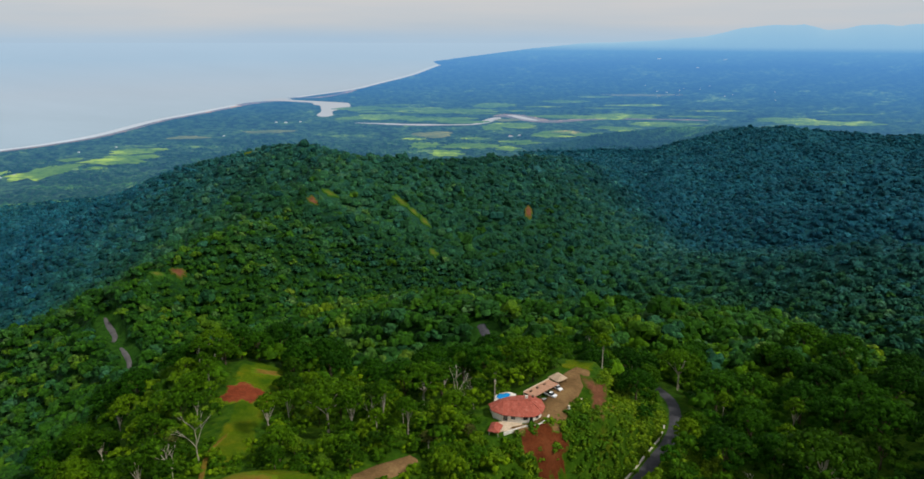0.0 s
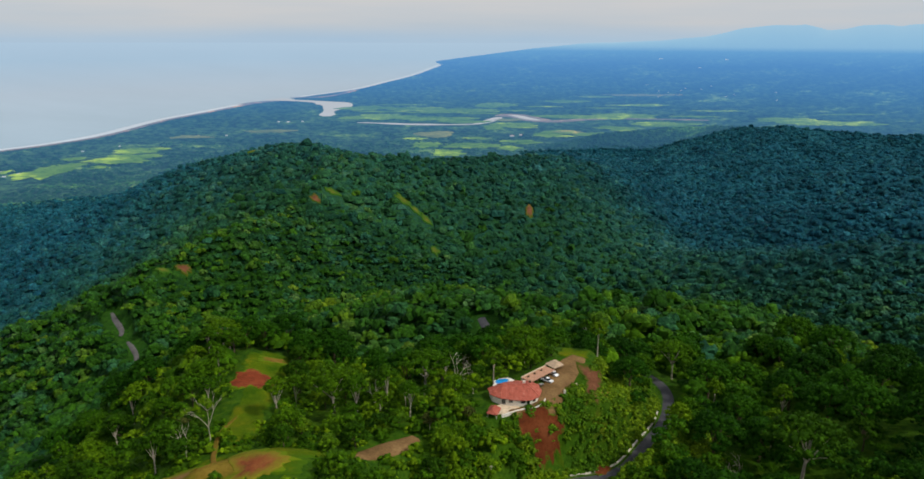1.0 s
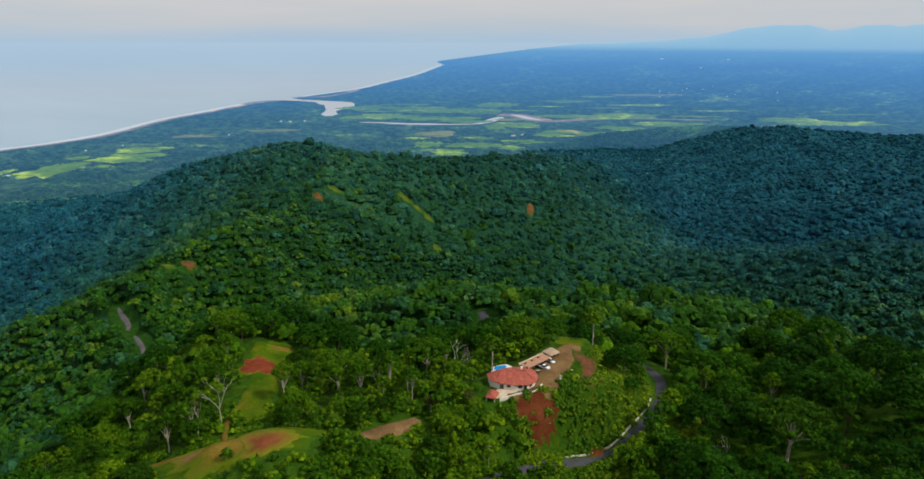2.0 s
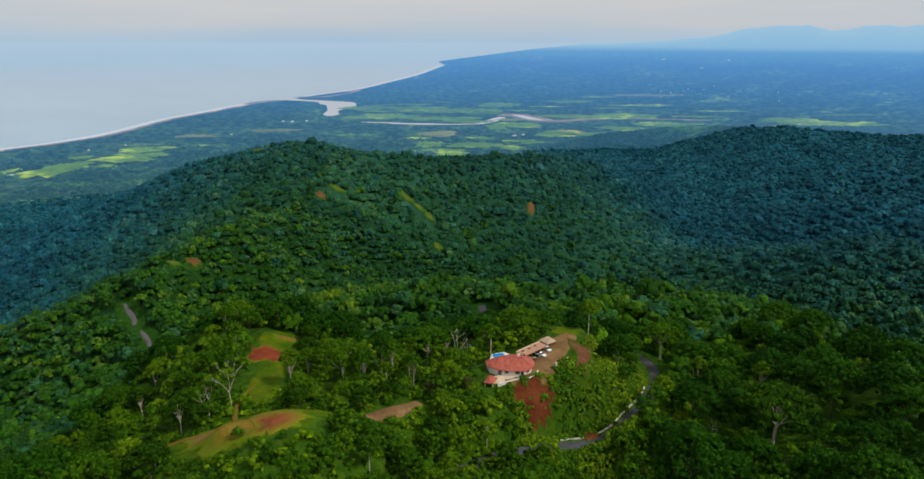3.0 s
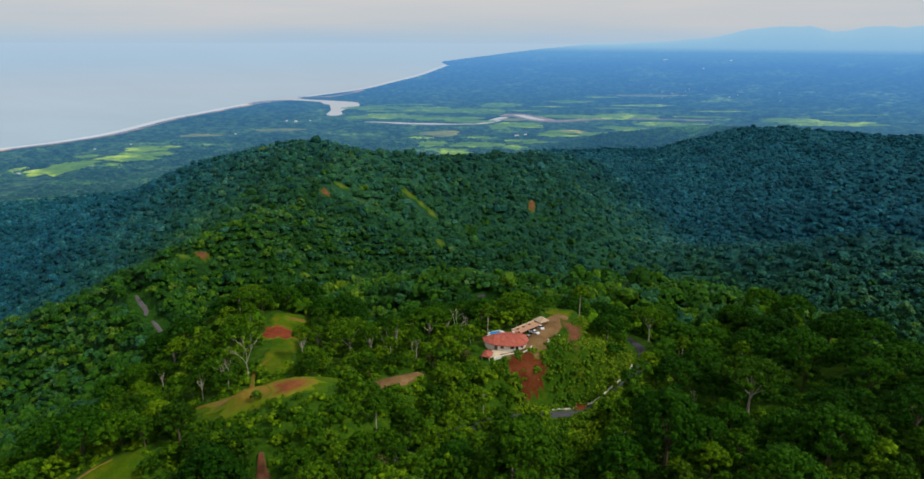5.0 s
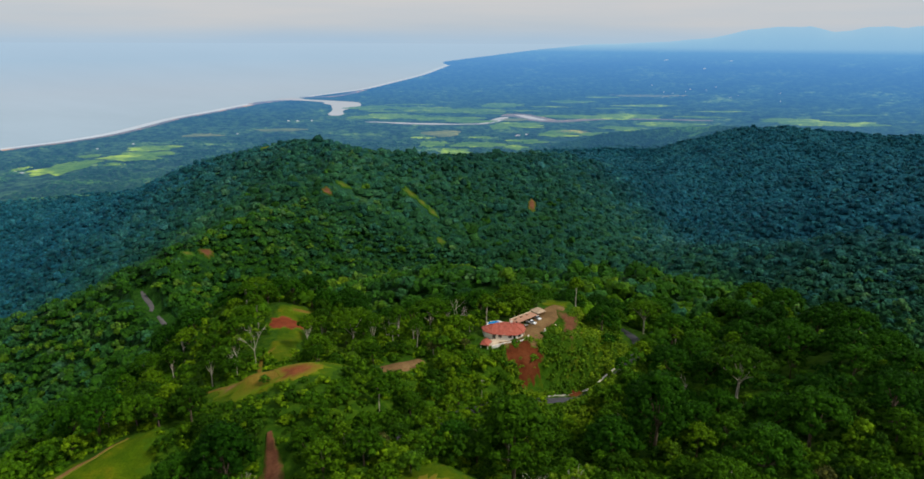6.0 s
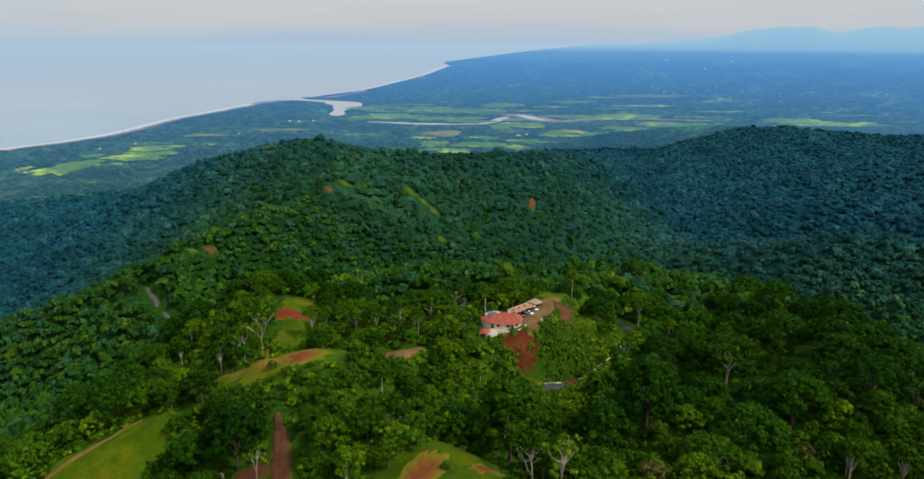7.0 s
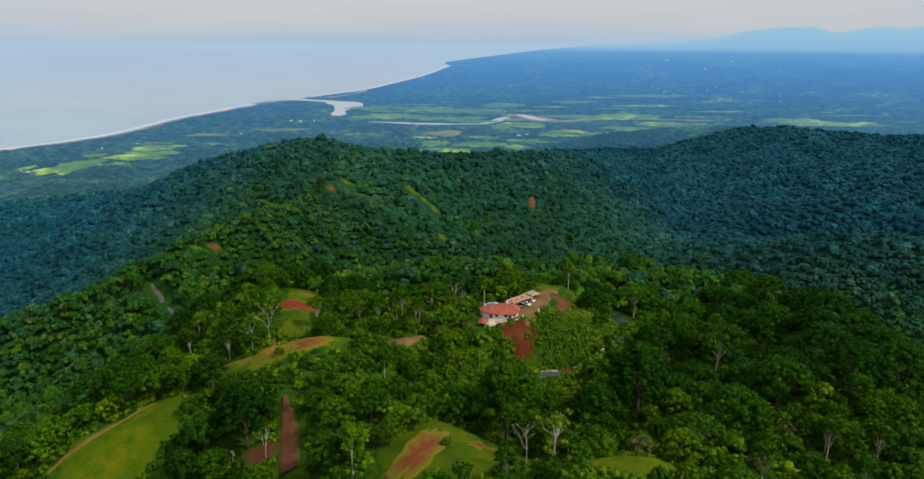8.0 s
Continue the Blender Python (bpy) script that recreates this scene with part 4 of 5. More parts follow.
def plant(kind, k, x, y, size, turn, sink=0.3):
    proto = KINDS[kind][k % len(KINDS[kind])] if kind in KINDS else BARE[k % len(BARE)]
    m = Matrix.Translation((x, y, float(height(x, y)) - sink)) @ Matrix.Rotation(turn, 4, "Z") @ Matrix.Diagonal((size, size, size, 1))
    t = copy_thing(proto, m)
    t.scale = (size, size, size)
    placed.append((x, y, REACH.get(kind, 1.5) * size))
    return t


# Trees that stand out one by one.
HERO = [("giant", 0, 16.5, 96, 1.15), ("giant", 1, 63, 123, 1.12), ("giant", 2, -63, 95, 0.92), ("umbrella", 1, 106, 166, 1.28), ("broad", 1, 83, 93, 1.08), ("broad", 2, 105, 112, 1.08), ("umbrella", 0, 67, 77, 0.82), ("round", 2, 38, 76, 1.1),
        ("pale", 1, 48, 64, 0.85), ("broad", 0, -76, 95, 0.75), ("round", 1, -93, 120, 0.85), ("umbrella", 0, -45, 195, 1.02), ("round", 3, -31, 157, 0.72), ("round", 0, -51, 154, 0.62), ("round", 1, -17, 80, 0.72), ("small", 0, -11, 87, 1.1),
        ("pale", 0, 79, 65, 0.9), ("round", 2, -15, 129, 0.85), ("round", 3, -8, 147, 0.72), ("round", 1, 2, 163, 0.6), ("umbrella", 1, -14, 212, 0.95), ("umbrella", 0, 26, 242, 0.9), ("umbrella", 1, 96, 262, 1.0), ("umbrella", 0, -104, 252, 0.8),
        ("round", 1, 76, 194, 0.85), ("round", 2, 83, 206, 0.9), ("broad", 2, 132, 118, 1.05), ("broad", 0, 135, 205, 1.0), ("broad", 1, 122, 246, 1.0), ("round", 2, -70, 226, 0.5), ("round", 0, -80, 86, 1.0), ("round", 2, -70, 84, 1.0),
        ("round", 2, -42, 100, 0.7), ("broad", 0, 0, 108, 0.62), ("round", 1, -34, 88, 1.05), ("round", 3, -24, 92, 0.95), ("small", 1, -1, 74, 0.5), ("small", 0, -64, 136, 0.6), ("round", 3, 44, 88, 0.9), ("tall", 1, -17, 181, 0.9), ("tall", 2, -25, 187, 1.2),
        ("pale", 1, 84, 108, 0.9), ("pale", 0, 95, 84, 0.9), ("pale", 1, 55, 100, 0.7), ("pale", 0, -20, 99, 0.8), ("pale", 0, 112, 146, 0.9), ("pale", 1, -10, 172, 0.7), ("pale", 1, 2, 178, 0.6), ("pale", 0, -92, 180, 0.8), ("round", 1, 66, 56, 0.85),
        ("round", 0, 90, 62, 0.9), ("broad", 2, -8, 232, 0.9), ("broad", 1, 15, 300, 1.0), ("broad", 0, 96, 372, 0.9), ("round", 2, 27, 143, 0.66), ("round", 0, 36, 155, 0.52), ("round", 2, 34, 128, 0.8), ("round", 1, 44, 140, 0.8)]
for kind, k, x, y, size in HERO:
    plant(kind, k, x, y, size, rng.uniform(0, 6.28))
for k, x, y, size in ((0, -2, 204, 1.1), (0, 4, 200, 0.9), (1, -78, 167, 1.05), (2, -83, 162, 0.95), (0, 20, 66, 0.8), (1, 24, 52, 1.0), (2, -29, 186, 1.1), (0, 74, 84, 0.8), (0, 88, 122, 0.8), (2, -55, 88, 0.8), (0, 88, 168, 0.9)):
    plant("bare", k, x, y, size, rng.uniform(0, 6.28))


for seed, x, y, tall in ((81, -39, 76, 3.2), (82, -35, 80, 2.6), (83, -42, 71, 3.8)):
    palm = palm_tree(seed, tall)
    palm.location = (x, y, float(height(x, y)))
    placed.append((x, y, 2.2))


def free(x, y, reach):
    return all((x - a) ** 2 + (y - b) ** 2 > (0.64 * (reach + c)) ** 2 for a, b, c in placed)


# The near wood: broad trees on the eastern side, smaller ones to the west.
for kind, tries, limit in (("broad", 1300, 78), ("round", 2600, 150), ("tall", 1800, 84), ("small", 1800, 84)):
    made = 0
    for _ in range(tries):
        x, y, size = rng.uniform(-175, 190), rng.uniform(36, 300), rng.uniform(0.72, 1.12)
        if abs(x) > (y + 100) * 0.78 or made >= limit:
            continue
        if kind == "small" and x < -112:
            continue
        if kind == "broad" and (x < 40 and y < 225 and rng.rand() < 0.85 or y < 108) or kind != "broad" and x > 70 and y > 125 and rng.rand() < 0.7:
            continue
        reach, tall = REACH[kind] * size, HEIGHT[kind] * size
        slant = x / (y + 60)  # the hillside is seen along lines that fan out from the south
        back = tall * np.array([0.45, 0.85])
        if open_ground(x, y, 0.35 * reach) or open_ground(x + slant * back, y + back, 0.3 * reach, 1).any() or open_ground(x + 2 * slant * back, y + 2 * back, 0.1 * reach, 2).any() or not free(x, y, reach):
            continue
        plant(kind, made, x, y, size, rng.uniform(0, 6.28))
        made += 1
for protos in (*KINDS.values(), BARE):
    for root in protos:
        for o in (*root.children, root):
            bpy.data.objects.remove(o)


def tree_haze(x, y):
    # Painted haze, varied a little from plant to plant.
    return np.clip(haze_share(x, y) + rng.normal(0, 0.1, len(x)), 0, 1)


def scattered(name, label, category, templates, x, y, size, tones, leaf, lift=0.0, squash=None, smooth=True):
    """Many plants that nobody could count, as one object."""
    verts, tris, tone, haze_tint, base = [], [], [], [], 0
    blue = tree_haze(x, y)
    squash = np.where(y < 430, rng.uniform(0.7, 1.35, len(x)), rng.uniform(0.5, 1.0, len(x))) if squash is None else squash
    z = height(x, y)
    pick = rng.randint(0, len(templates), len(x))
    turn = rng.uniform(0, 6.28, len(x))
    for k, (tv, tt) in enumerate(templates):
        m = np.flatnonzero(pick == k)
        if not len(m):
            continue
        c, s = np.cos(turn[m])[:, None], np.sin(turn[m])[:, None]
        f = size[m][:, None]
        q = f if squash is None else f * squash[m][:, None]
        vx = x[m][:, None] + f * (c * tv[:, 0] - s * tv[:, 1])
        vy = y[m][:, None] + f * (s * tv[:, 0] + c * tv[:, 1])
        vz = z[m][:, None] + lift + q * tv[:, 2]
        verts.append(np.stack([a.ravel() for a in bend(vx, vy, vz)], 1))
        tris.append((tt[None] + (base + len(tv) * np.arange(len(m)))[:, None, None]).reshape(-1, 3))
        tone.append(np.repeat(tones[m], len(tv)))
        haze_tint.append(np.repeat(blue[m], len(tv)))
        base += len(tv) * len(m)
    ob = mesh_of(name, np.concatenate(verts), np.concatenate(tris), leaf, smooth=smooth, tone=np.concatenate(tone), haze_tint=np.concatenate(haze_tint))
    return tagged(ob, label, category, kind="stuff")


def strewn(r0, r1, spacing, spread=43.0):
    """Uneven places over a sector of the land, about spacing apart."""
    n = int(2 * r1 / spacing) + 2
    i, j = np.meshgrid(np.arange(-n, n), np.arange(-n, n), indexing="ij")
    x = (i + 0.5 * (j % 2) + rng.uniform(-0.42, 0.42, i.shape)).ravel() * spacing
    y = (j * 0.87 + rng.uniform(-0.42, 0.42, i.shape)).ravel() * spacing
    r, a = np.hypot(x, y + 90), np.degrees(np.arctan2(x, y + 90))
    keep = (r > r0) & (r < r1) & (np.abs(a) < spread)
    return x[keep], y[keep]


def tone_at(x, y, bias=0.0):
    # Tone is lowered on the eastern and western slopes, imitating their shade.
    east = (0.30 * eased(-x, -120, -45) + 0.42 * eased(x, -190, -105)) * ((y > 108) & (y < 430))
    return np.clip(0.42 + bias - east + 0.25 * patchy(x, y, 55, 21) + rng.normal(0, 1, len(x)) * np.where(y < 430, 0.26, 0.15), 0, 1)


def template(seed, *shape, tall=0.0, core=1, flat=0.72):
    r = np.random.RandomState(seed)
    v, t, _ = crown_of(r, *shape, core, flat)
    return v + (0, 0, tall), t


MID = [template(70 + k, 4.8, 6.4, 15, 1.25, 190, 0.46, tall=2.2, core=0) for k in range(8)]
FARTHEST = [template(90 + k, 7.5, 5.0, 1, 8.8, 0, 3.0, tall=-0.5, core=0, flat=0.55) for k in range(5)]
SHRUB = [template(100 + k, 1.9, 1.7, 5, 0.75, 30, 0.36, tall=-0.25, core=0) for k in range(5)]


def hill_crown(seed, radius, thick, count, lobe, cards, size, tall, flat=0.8):
    """A domed crown of rounded lobes with leaf tufts, open below."""
    r = np.random.RandomState(seed)
    v, t, _ = crown_of(r, radius, thick, count, lobe, cards, size, 0, flat, 0.34)
    return v + (0, 0, tall), t


DOMES = [hill_crown(76 + k, 5.6, 5.0 + 0.25 * k, 7, 2.2, 0, 1.0, 2.6) for k in range(8)]
spots = np.array(placed)


def crowded(x, y, part=0.55):
    hit = np.zeros(len(x), bool)
    for a, b, c in spots:
        hit |= (x - a) ** 2 + (y - b) ** 2 < (part * c) ** 2
    return hit


# Understorey of the near hill.
x, y = strewn(110, 430, 7.0)
keep = ~(open_ground(x, y, 2.5) | open_ground(x + 4 * x / (y + 60), y + 4, 1, 1) | open_ground(x + 7.5 * x / (y + 60), y + 7.5, 0.5, 1) | open_ground(x + 12 * x / (y + 60), y + 12, 0, 2) | open_ground(x + 16 * x / (y + 60), y + 16, -2, 2)) & ~crowded(x, y, 0.6)
x, y = x[keep], y[keep]
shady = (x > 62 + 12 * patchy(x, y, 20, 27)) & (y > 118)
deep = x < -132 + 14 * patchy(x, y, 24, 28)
for name, label, m, leaf in (("near_woods", "dense green rainforest filling the near hillside", ~shady & ~deep, LEAF_NEAR), ("western_woods", "dense rainforest on the falling western slope, darkened as if shaded", deep, LEAF_BROAD), ("eastern_woods", "dense rainforest below the road, darkened as if shaded", shady, LEAF_BROAD)):
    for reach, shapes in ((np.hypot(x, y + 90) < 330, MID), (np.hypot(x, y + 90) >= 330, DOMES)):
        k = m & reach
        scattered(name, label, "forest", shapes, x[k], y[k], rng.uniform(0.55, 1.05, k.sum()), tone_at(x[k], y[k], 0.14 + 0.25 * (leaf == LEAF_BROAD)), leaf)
x, y = strewn(100, 280, 4.3)
keep = ~open_ground(x, y, -1.0) & ~crowded(x, y, 0.35)
x, y = x[keep], y[keep]
# Western undergrowth is darkened too, imitating shade on that slope.
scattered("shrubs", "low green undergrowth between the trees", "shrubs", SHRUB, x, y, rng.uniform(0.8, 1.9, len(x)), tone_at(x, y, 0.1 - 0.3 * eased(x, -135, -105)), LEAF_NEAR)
x, y = rng.uniform(14, 96, 6000), rng.uniform(152, 248, 6000)
keep = (np.hypot((x - 49) / 42, (y - 199) / 45) < 1) & (near_line(x, y, ROAD)[0] > 4.1) & (near_line(x, y, PAD)[0] > 8.4) & (y < 204 + 1.1 * (x - 40)) & (np.hypot(x - 41, y - 206) > 8) & ((np.hypot((x - 25.8) / 8.0, (y - 177.8) / 7.2) > 1) | (rng.rand(len(x)) < 0.08))
keep &= ((np.hypot((x - 47) / 6.5, (y - 203) / 13) > 1) | (rng.rand(len(x)) < 0.22)) & (np.hypot(x - 47.5, y - 179.5) > 2.6) & ((y > 165 + 0.7 * (x - 36)) | (near_line(x, y, ROAD)[0] > 6))
x, y = x[keep], y[keep]
scattered("slope_shrubs", "bright yellow-green shrubs and vines on the steep slope", "shrubs", SHRUB, x, y, rng.uniform(0.45, 1.35, len(x)) ** 1.3, np.clip(0.55 + 0.3 * patchy(x, y, 9, 26) + rng.normal(0, 0.15, len(x)), 0, 1), LEAF_BUSH)
x, y = rng.uniform(-150, 150, 1300), rng.uniform(-200, 60, 1300)
keep = (np.abs(np.degrees(np.arctan2(x, y + 90))) > 43) | (np.hypot(x, y + 90) < 112)
x, y = x[keep], y[keep]
keep = ~open_ground(x, y, 3)
x, y = x[keep], y[keep]
scattered("woods_behind", "dense green forest on the hilltop", "forest", DOMES, x, y, rng.uniform(0.8, 1.3, len(x)), tone_at(x, y), LEAF_NEAR)
# Woods of the ridges and valleys: a closed lower storey, and above it crown beside crown, each of its own size, tone and height.
def crowns_over(x, y, spacing, reach, tall, seed):
    """The top of the crowns over each place, with the tone of the tree that is highest there."""
    best, tone = np.zeros(x.shape), np.zeros(x.shape)
    i0, j0 = np.floor(x / spacing).astype(int), np.floor(y / spacing).astype(int)
    for di in (-1, 0, 1):
        for dj in (-1, 0, 1):
            i, j = i0 + di, j0 + dj
            lot = lambda a, b: TABLE[(i * 7 + j * 31 + a) % 256, (j * 5 - i * 13 + b) % 256]  # noqa: E731
            cx, cy = (i + 0.08 + 0.84 * lot(seed, 3)) * spacing, (j + 0.08 + 0.84 * lot(5, seed)) * spacing
            r = reach * (0.62 + 0.6 * lot(seed + 9, 11))
            oval = 0.75 + 0.5 * lot(17, seed + 4)
            q = ((x - cx) * oval / r) ** 2 + ((y - cy) / (oval * r)) ** 2
            top = tall * (0.6 + 0.75 * lot(seed + 2, 29)) * np.sqrt(np.clip(1 - q, 0, 1)) * (r / reach) ** 0.6
            tone = np.where(top > best, lot(23, seed + 7), tone)
            best = np.maximum(best, top)
    return best, tone


def lower_storey(name, label, rings, angles, k):
    """The closed leaf roof under the tall crowns; k: how coarse its own crowns are."""
    r, a = np.meshgrid(rings, np.radians(angles), indexing="ij")
    n, m = r.shape
    x, y = (r * np.sin(a)).ravel(), (r * np.cos(a)).ravel() - 40
    x, y = x + 1.8 * k * patchy(x, y, 5 * k, 51), y + 1.8 * k * patchy(x, y, 5 * k, 52)
    h = height(x, y)
    top, own = crowns_over(x, y, 6.0 * k, 4.6 * k, 4.4 * k, 40)
    bare = open_ground(x, y, 2.5) | open_ground(x, y + 8, 1.0) | (h < 1.5) | ((np.hypot(x, y) > 2330) & (h < 14) & ~((x > 250) & (y < 2900)))
    z = h + np.where(bare, -3.0, 0.2 + 0.62 * top)
    # Low base tone imitates shade under the crowns; 300 m patches imitate lit spurs.
    tone = np.clip(0.16 + 0.4 * (own - 0.5) + 0.26 * patchy(x, y, 60, 21) + 0.16 * patchy(x, y, 300, 56), 0, 1)
    z.reshape(n, m)[[0, -1]] -= 10.0
    i = (np.arange(n - 1)[:, None] * m + np.arange(m - 1)[None]).ravel()
    quads = np.stack([i, i + 1, i + m + 1, i + m], 1)
    quads = quads[~bare[quads].all(1)]
    ob = mesh_of(name, np.stack(bend(x, y, z), 1), quads, CANOPY, smooth=False, tone=tone, haze_tint=tree_haze(x, y))
    return tagged(ob, label, "forest", kind="stuff")


def woods(name, label, r0, r1, spacing, templates, low, high, bias=0.0):
    x, y = strewn(r0, r1, spacing, 39.0)
    h = height(x, y)
    bare = open_ground(x, y, 3.0) | open_ground(x + 7 * x / (y + 60), y + 7, 2.0) | open_ground(x + 14 * x / (y + 60), y + 14, 1.0) | open_ground(x + 21 * x / (y + 60), y + 21, -1.0) | (h < 1.5) | ((np.hypot(x, y) > 2330) & (h < 14) & ~((x > 250) & (y < 2900)))
    x, y = x[~bare], y[~bare]
    size = rng.uniform(low, high, len(x)) * np.where(rng.rand(len(x)) < 0.10, 1.35, 1.0)
    # 300 m patches imitate lit spurs; the last term imitates shade on eastern hills.
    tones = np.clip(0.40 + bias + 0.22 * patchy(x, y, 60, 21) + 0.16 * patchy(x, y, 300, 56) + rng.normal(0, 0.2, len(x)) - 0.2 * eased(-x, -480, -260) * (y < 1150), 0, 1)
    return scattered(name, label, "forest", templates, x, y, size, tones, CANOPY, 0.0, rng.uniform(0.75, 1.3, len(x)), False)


FAR_DOMES = [hill_crown(190 + k, 7.4, 5.4 + 0.3 * k, 3, 4.5, 0, 1.0, 0.8, 0.8) for k in range(8)]
lower_storey("ridge_understorey", "closed green lower storey of the forest on the ridges", np.geomspace(390, 1010, 300), np.arange(-40, 40.01, 0.17), 1.0)
lower_storey("valley_understorey", "closed lower storey of the far forest, tinted blue with haze", np.geomspace(995, 3000, 250), np.arange(-40, 40.01, 0.22), 1.4)
woods("ridge_woods", "dense green rainforest of domed crowns on the ridge slopes", 395, 1010, 9.4, DOMES, 0.8, 1.35, 0.06)
woods("valley_woods", "dense forest on the far ridges and valleys, tinted blue with haze", 1000, 3000, 14.0, FAR_DOMES, 0.75, 1.35, 0.04)
x, y = strewn(2340, 3600, 13.4, 40.0)
h = height(x, y)
inside = np.zeros(len(x), bool)
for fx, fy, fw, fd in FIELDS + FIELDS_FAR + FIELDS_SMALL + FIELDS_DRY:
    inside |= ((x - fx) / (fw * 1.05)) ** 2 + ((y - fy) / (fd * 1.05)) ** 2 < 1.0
lowland = (h < 14) & (np.hypot(x, y) > 2350)
keep = (h > 2) & ((h < 14) | (np.hypot(x, y + 40) > 2960)) & (~inside | (rng.rand(len(x)) < 0.10)) & ~(lowland & ((rng.rand(len(x)) < 0.62) | (patchy(x, y, 160, 25) > 0.35) | (x > 900) | (rng.rand(len(x)) > (3650 - np.hypot(x, y)) / 1000)))
x, y, h = x[keep], y[keep], h[keep]
m = h < 14
scattered("far_woods", "hazy blue forest on the far hills", "forest", FARTHEST, x[~m], y[~m], rng.uniform(0.8, 1.3, (~m).sum()), tone_at(x[~m], y[~m]), FAR_TREES)
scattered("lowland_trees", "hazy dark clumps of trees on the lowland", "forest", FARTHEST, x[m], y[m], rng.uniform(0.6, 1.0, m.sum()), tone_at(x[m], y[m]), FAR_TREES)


# ---------------------------------------------------------------- the house on the hill
def tile_material():
    m = Mat("clay_tiles", 0.8, 0.25)
    c = m.ramp(m.noise(0.9, 5, 0.6), (0.30, (0.24, 0.058, 0.036)), (0.52, (0.37, 0.090, 0.058)), (0.75, (0.46, 0.17, 0.12)))
    d = m.ramp(m.noise(6.0, 4, 0.7), (0.3, (0.75, 0.75, 0.75)), (0.7, (1.15, 1.12, 1.1)))
    m.colour(m.mix(1.0, c, d, "MULTIPLY"))
    m.bump(m.noise(5.0, 3, 0.6, (1, 3, 3)), 0.6, 0.08)
    return m.m


TILES = tile_material()
WHITE = plain("white_render", (0.74, 0.70, 0.62), 0.8, 0.2, vary=0.12, scale=0.7)
CREAM = plain("cream_stone", (0.60, 0.48, 0.34), 0.85, 0.2, vary=0.18, scale=0.8)
THATCH = plain("weathered_roofing", (0.42, 0.31, 0.21), 0.9, 0.1, vary=0.22, scale=0.9)
PATIO = plain("terracotta_paving", (0.40, 0.22, 0.14), 0.85, 0.2, vary=0.2, scale=0.9)
TIMBER = plain("dark_timber", (0.10, 0.06, 0.035), 0.7, 0.3, vary=0.3, scale=2)
STEEL = plain("grey_steel", (0.42, 0.42, 0.42), 0.45, 0.5, 0.6, vary=0.1, scale=2)
PAINT = plain("white_car_paint", (0.78, 0.79, 0.80), 0.25, 0.6, vary=0.04, scale=1)
RUBBER = plain("black_rubber", (0.02, 0.02, 0.02), 0.8, 0.2, vary=0.2, scale=5)
POOL_TILE = plain("pool_tile", (0.03, 0.28, 0.62), 0.4, 0.5, vary=0.12, scale=1.5)


def glass_material(name, tint, rough=0.05):
    m = Mat(name, rough, 0.8)
    m.colour(m.ramp(m.noise(0.8, 3), (0.3, tuple(v * 0.7 for v in tint)), (0.7, tint)))
    return m.m


PANE = glass_material("dark_glass", (0.03, 0.04, 0.045))
POOL_WATER = glass_material("pool_water", (0.02, 0.30, 0.72), 0.08)


def part(name, bm, material, parent, label=""):
    me = bpy.data.meshes.new(name)
    bmesh.ops.recalc_face_normals(bm, faces=bm.faces)
    bm.to_mesh(me)
    bm.free()
    me.materials.append(material)
    ob = new(name, me)
    ob.parent = parent
    if label:
        ob["label"] = label
    return ob


def box(x, y, z, w, d, h, turn=0.0, bevel=0.0):
    """A box with its base's middle at x, y, z."""
    bm = bmesh.new()
    bmesh.ops.create_cube(bm, size=1, matrix=Matrix.Translation((x, y, z + h / 2)) @ Matrix.Rotation(radians(turn), 4, "Z") @ Matrix.Diagonal((w, d, h, 1)))
    if bevel:
        bmesh.ops.bevel(bm, geom=bm.edges[:], offset=bevel, segments=2, affect="EDGES")
    return bm


def slab(outline, low, high):
    """A body between two heights over an outline."""
    bm = bmesh.new()
    a = [bm.verts.new((x, y, low)) for x, y in outline]
    b = [bm.verts.new((x, y, high)) for x, y in outline]
    n = len(outline)
    bm.faces.new(a[::-1])
    bm.faces.new(b)
    for i in range(n):
        bm.faces.new((a[i], a[(i + 1) % n], b[(i + 1) % n], b[i]))
    return bm


def hip_roof(outline, eave, spine, thick=0.22):
    """A tiled hip roof over an outline: each eave edge rises to the spine ((x, y, z), (x, y, z))."""
    (ax, ay, az), (bx, by, bz) = spine
    bm = bmesh.new()

    def crest(x, y):
        u = max(0, min(1, ((x - ax) * (bx - ax) + (y - ay) * (by - ay)) / ((bx - ax) ** 2 + (by - ay) ** 2)))
        return round(u, 3)

    keys, low, high = {}, [], []
    for x, y in outline:
        low.append(bm.verts.new((x, y, eave - thick)))
        high.append(bm.verts.new((x, y, eave)))
        u = crest(x, y)
        if u not in keys:
            keys[u] = bm.verts.new((ax + u * (bx - ax), ay + u * (by - ay), az + u * (bz - az)))
    n = len(outline)
    for i in range(n):
        j = (i + 1) % n
        p, q = keys[crest(*outline[i])], keys[crest(*outline[j])]
        bm.faces.new((high[i], high[j], q) if p is q else (high[i], high[j], q, p))
        bm.faces.new((low[i], low[j], high[j], high[i]))
    bm.faces.new(low[::-1])
    return bm


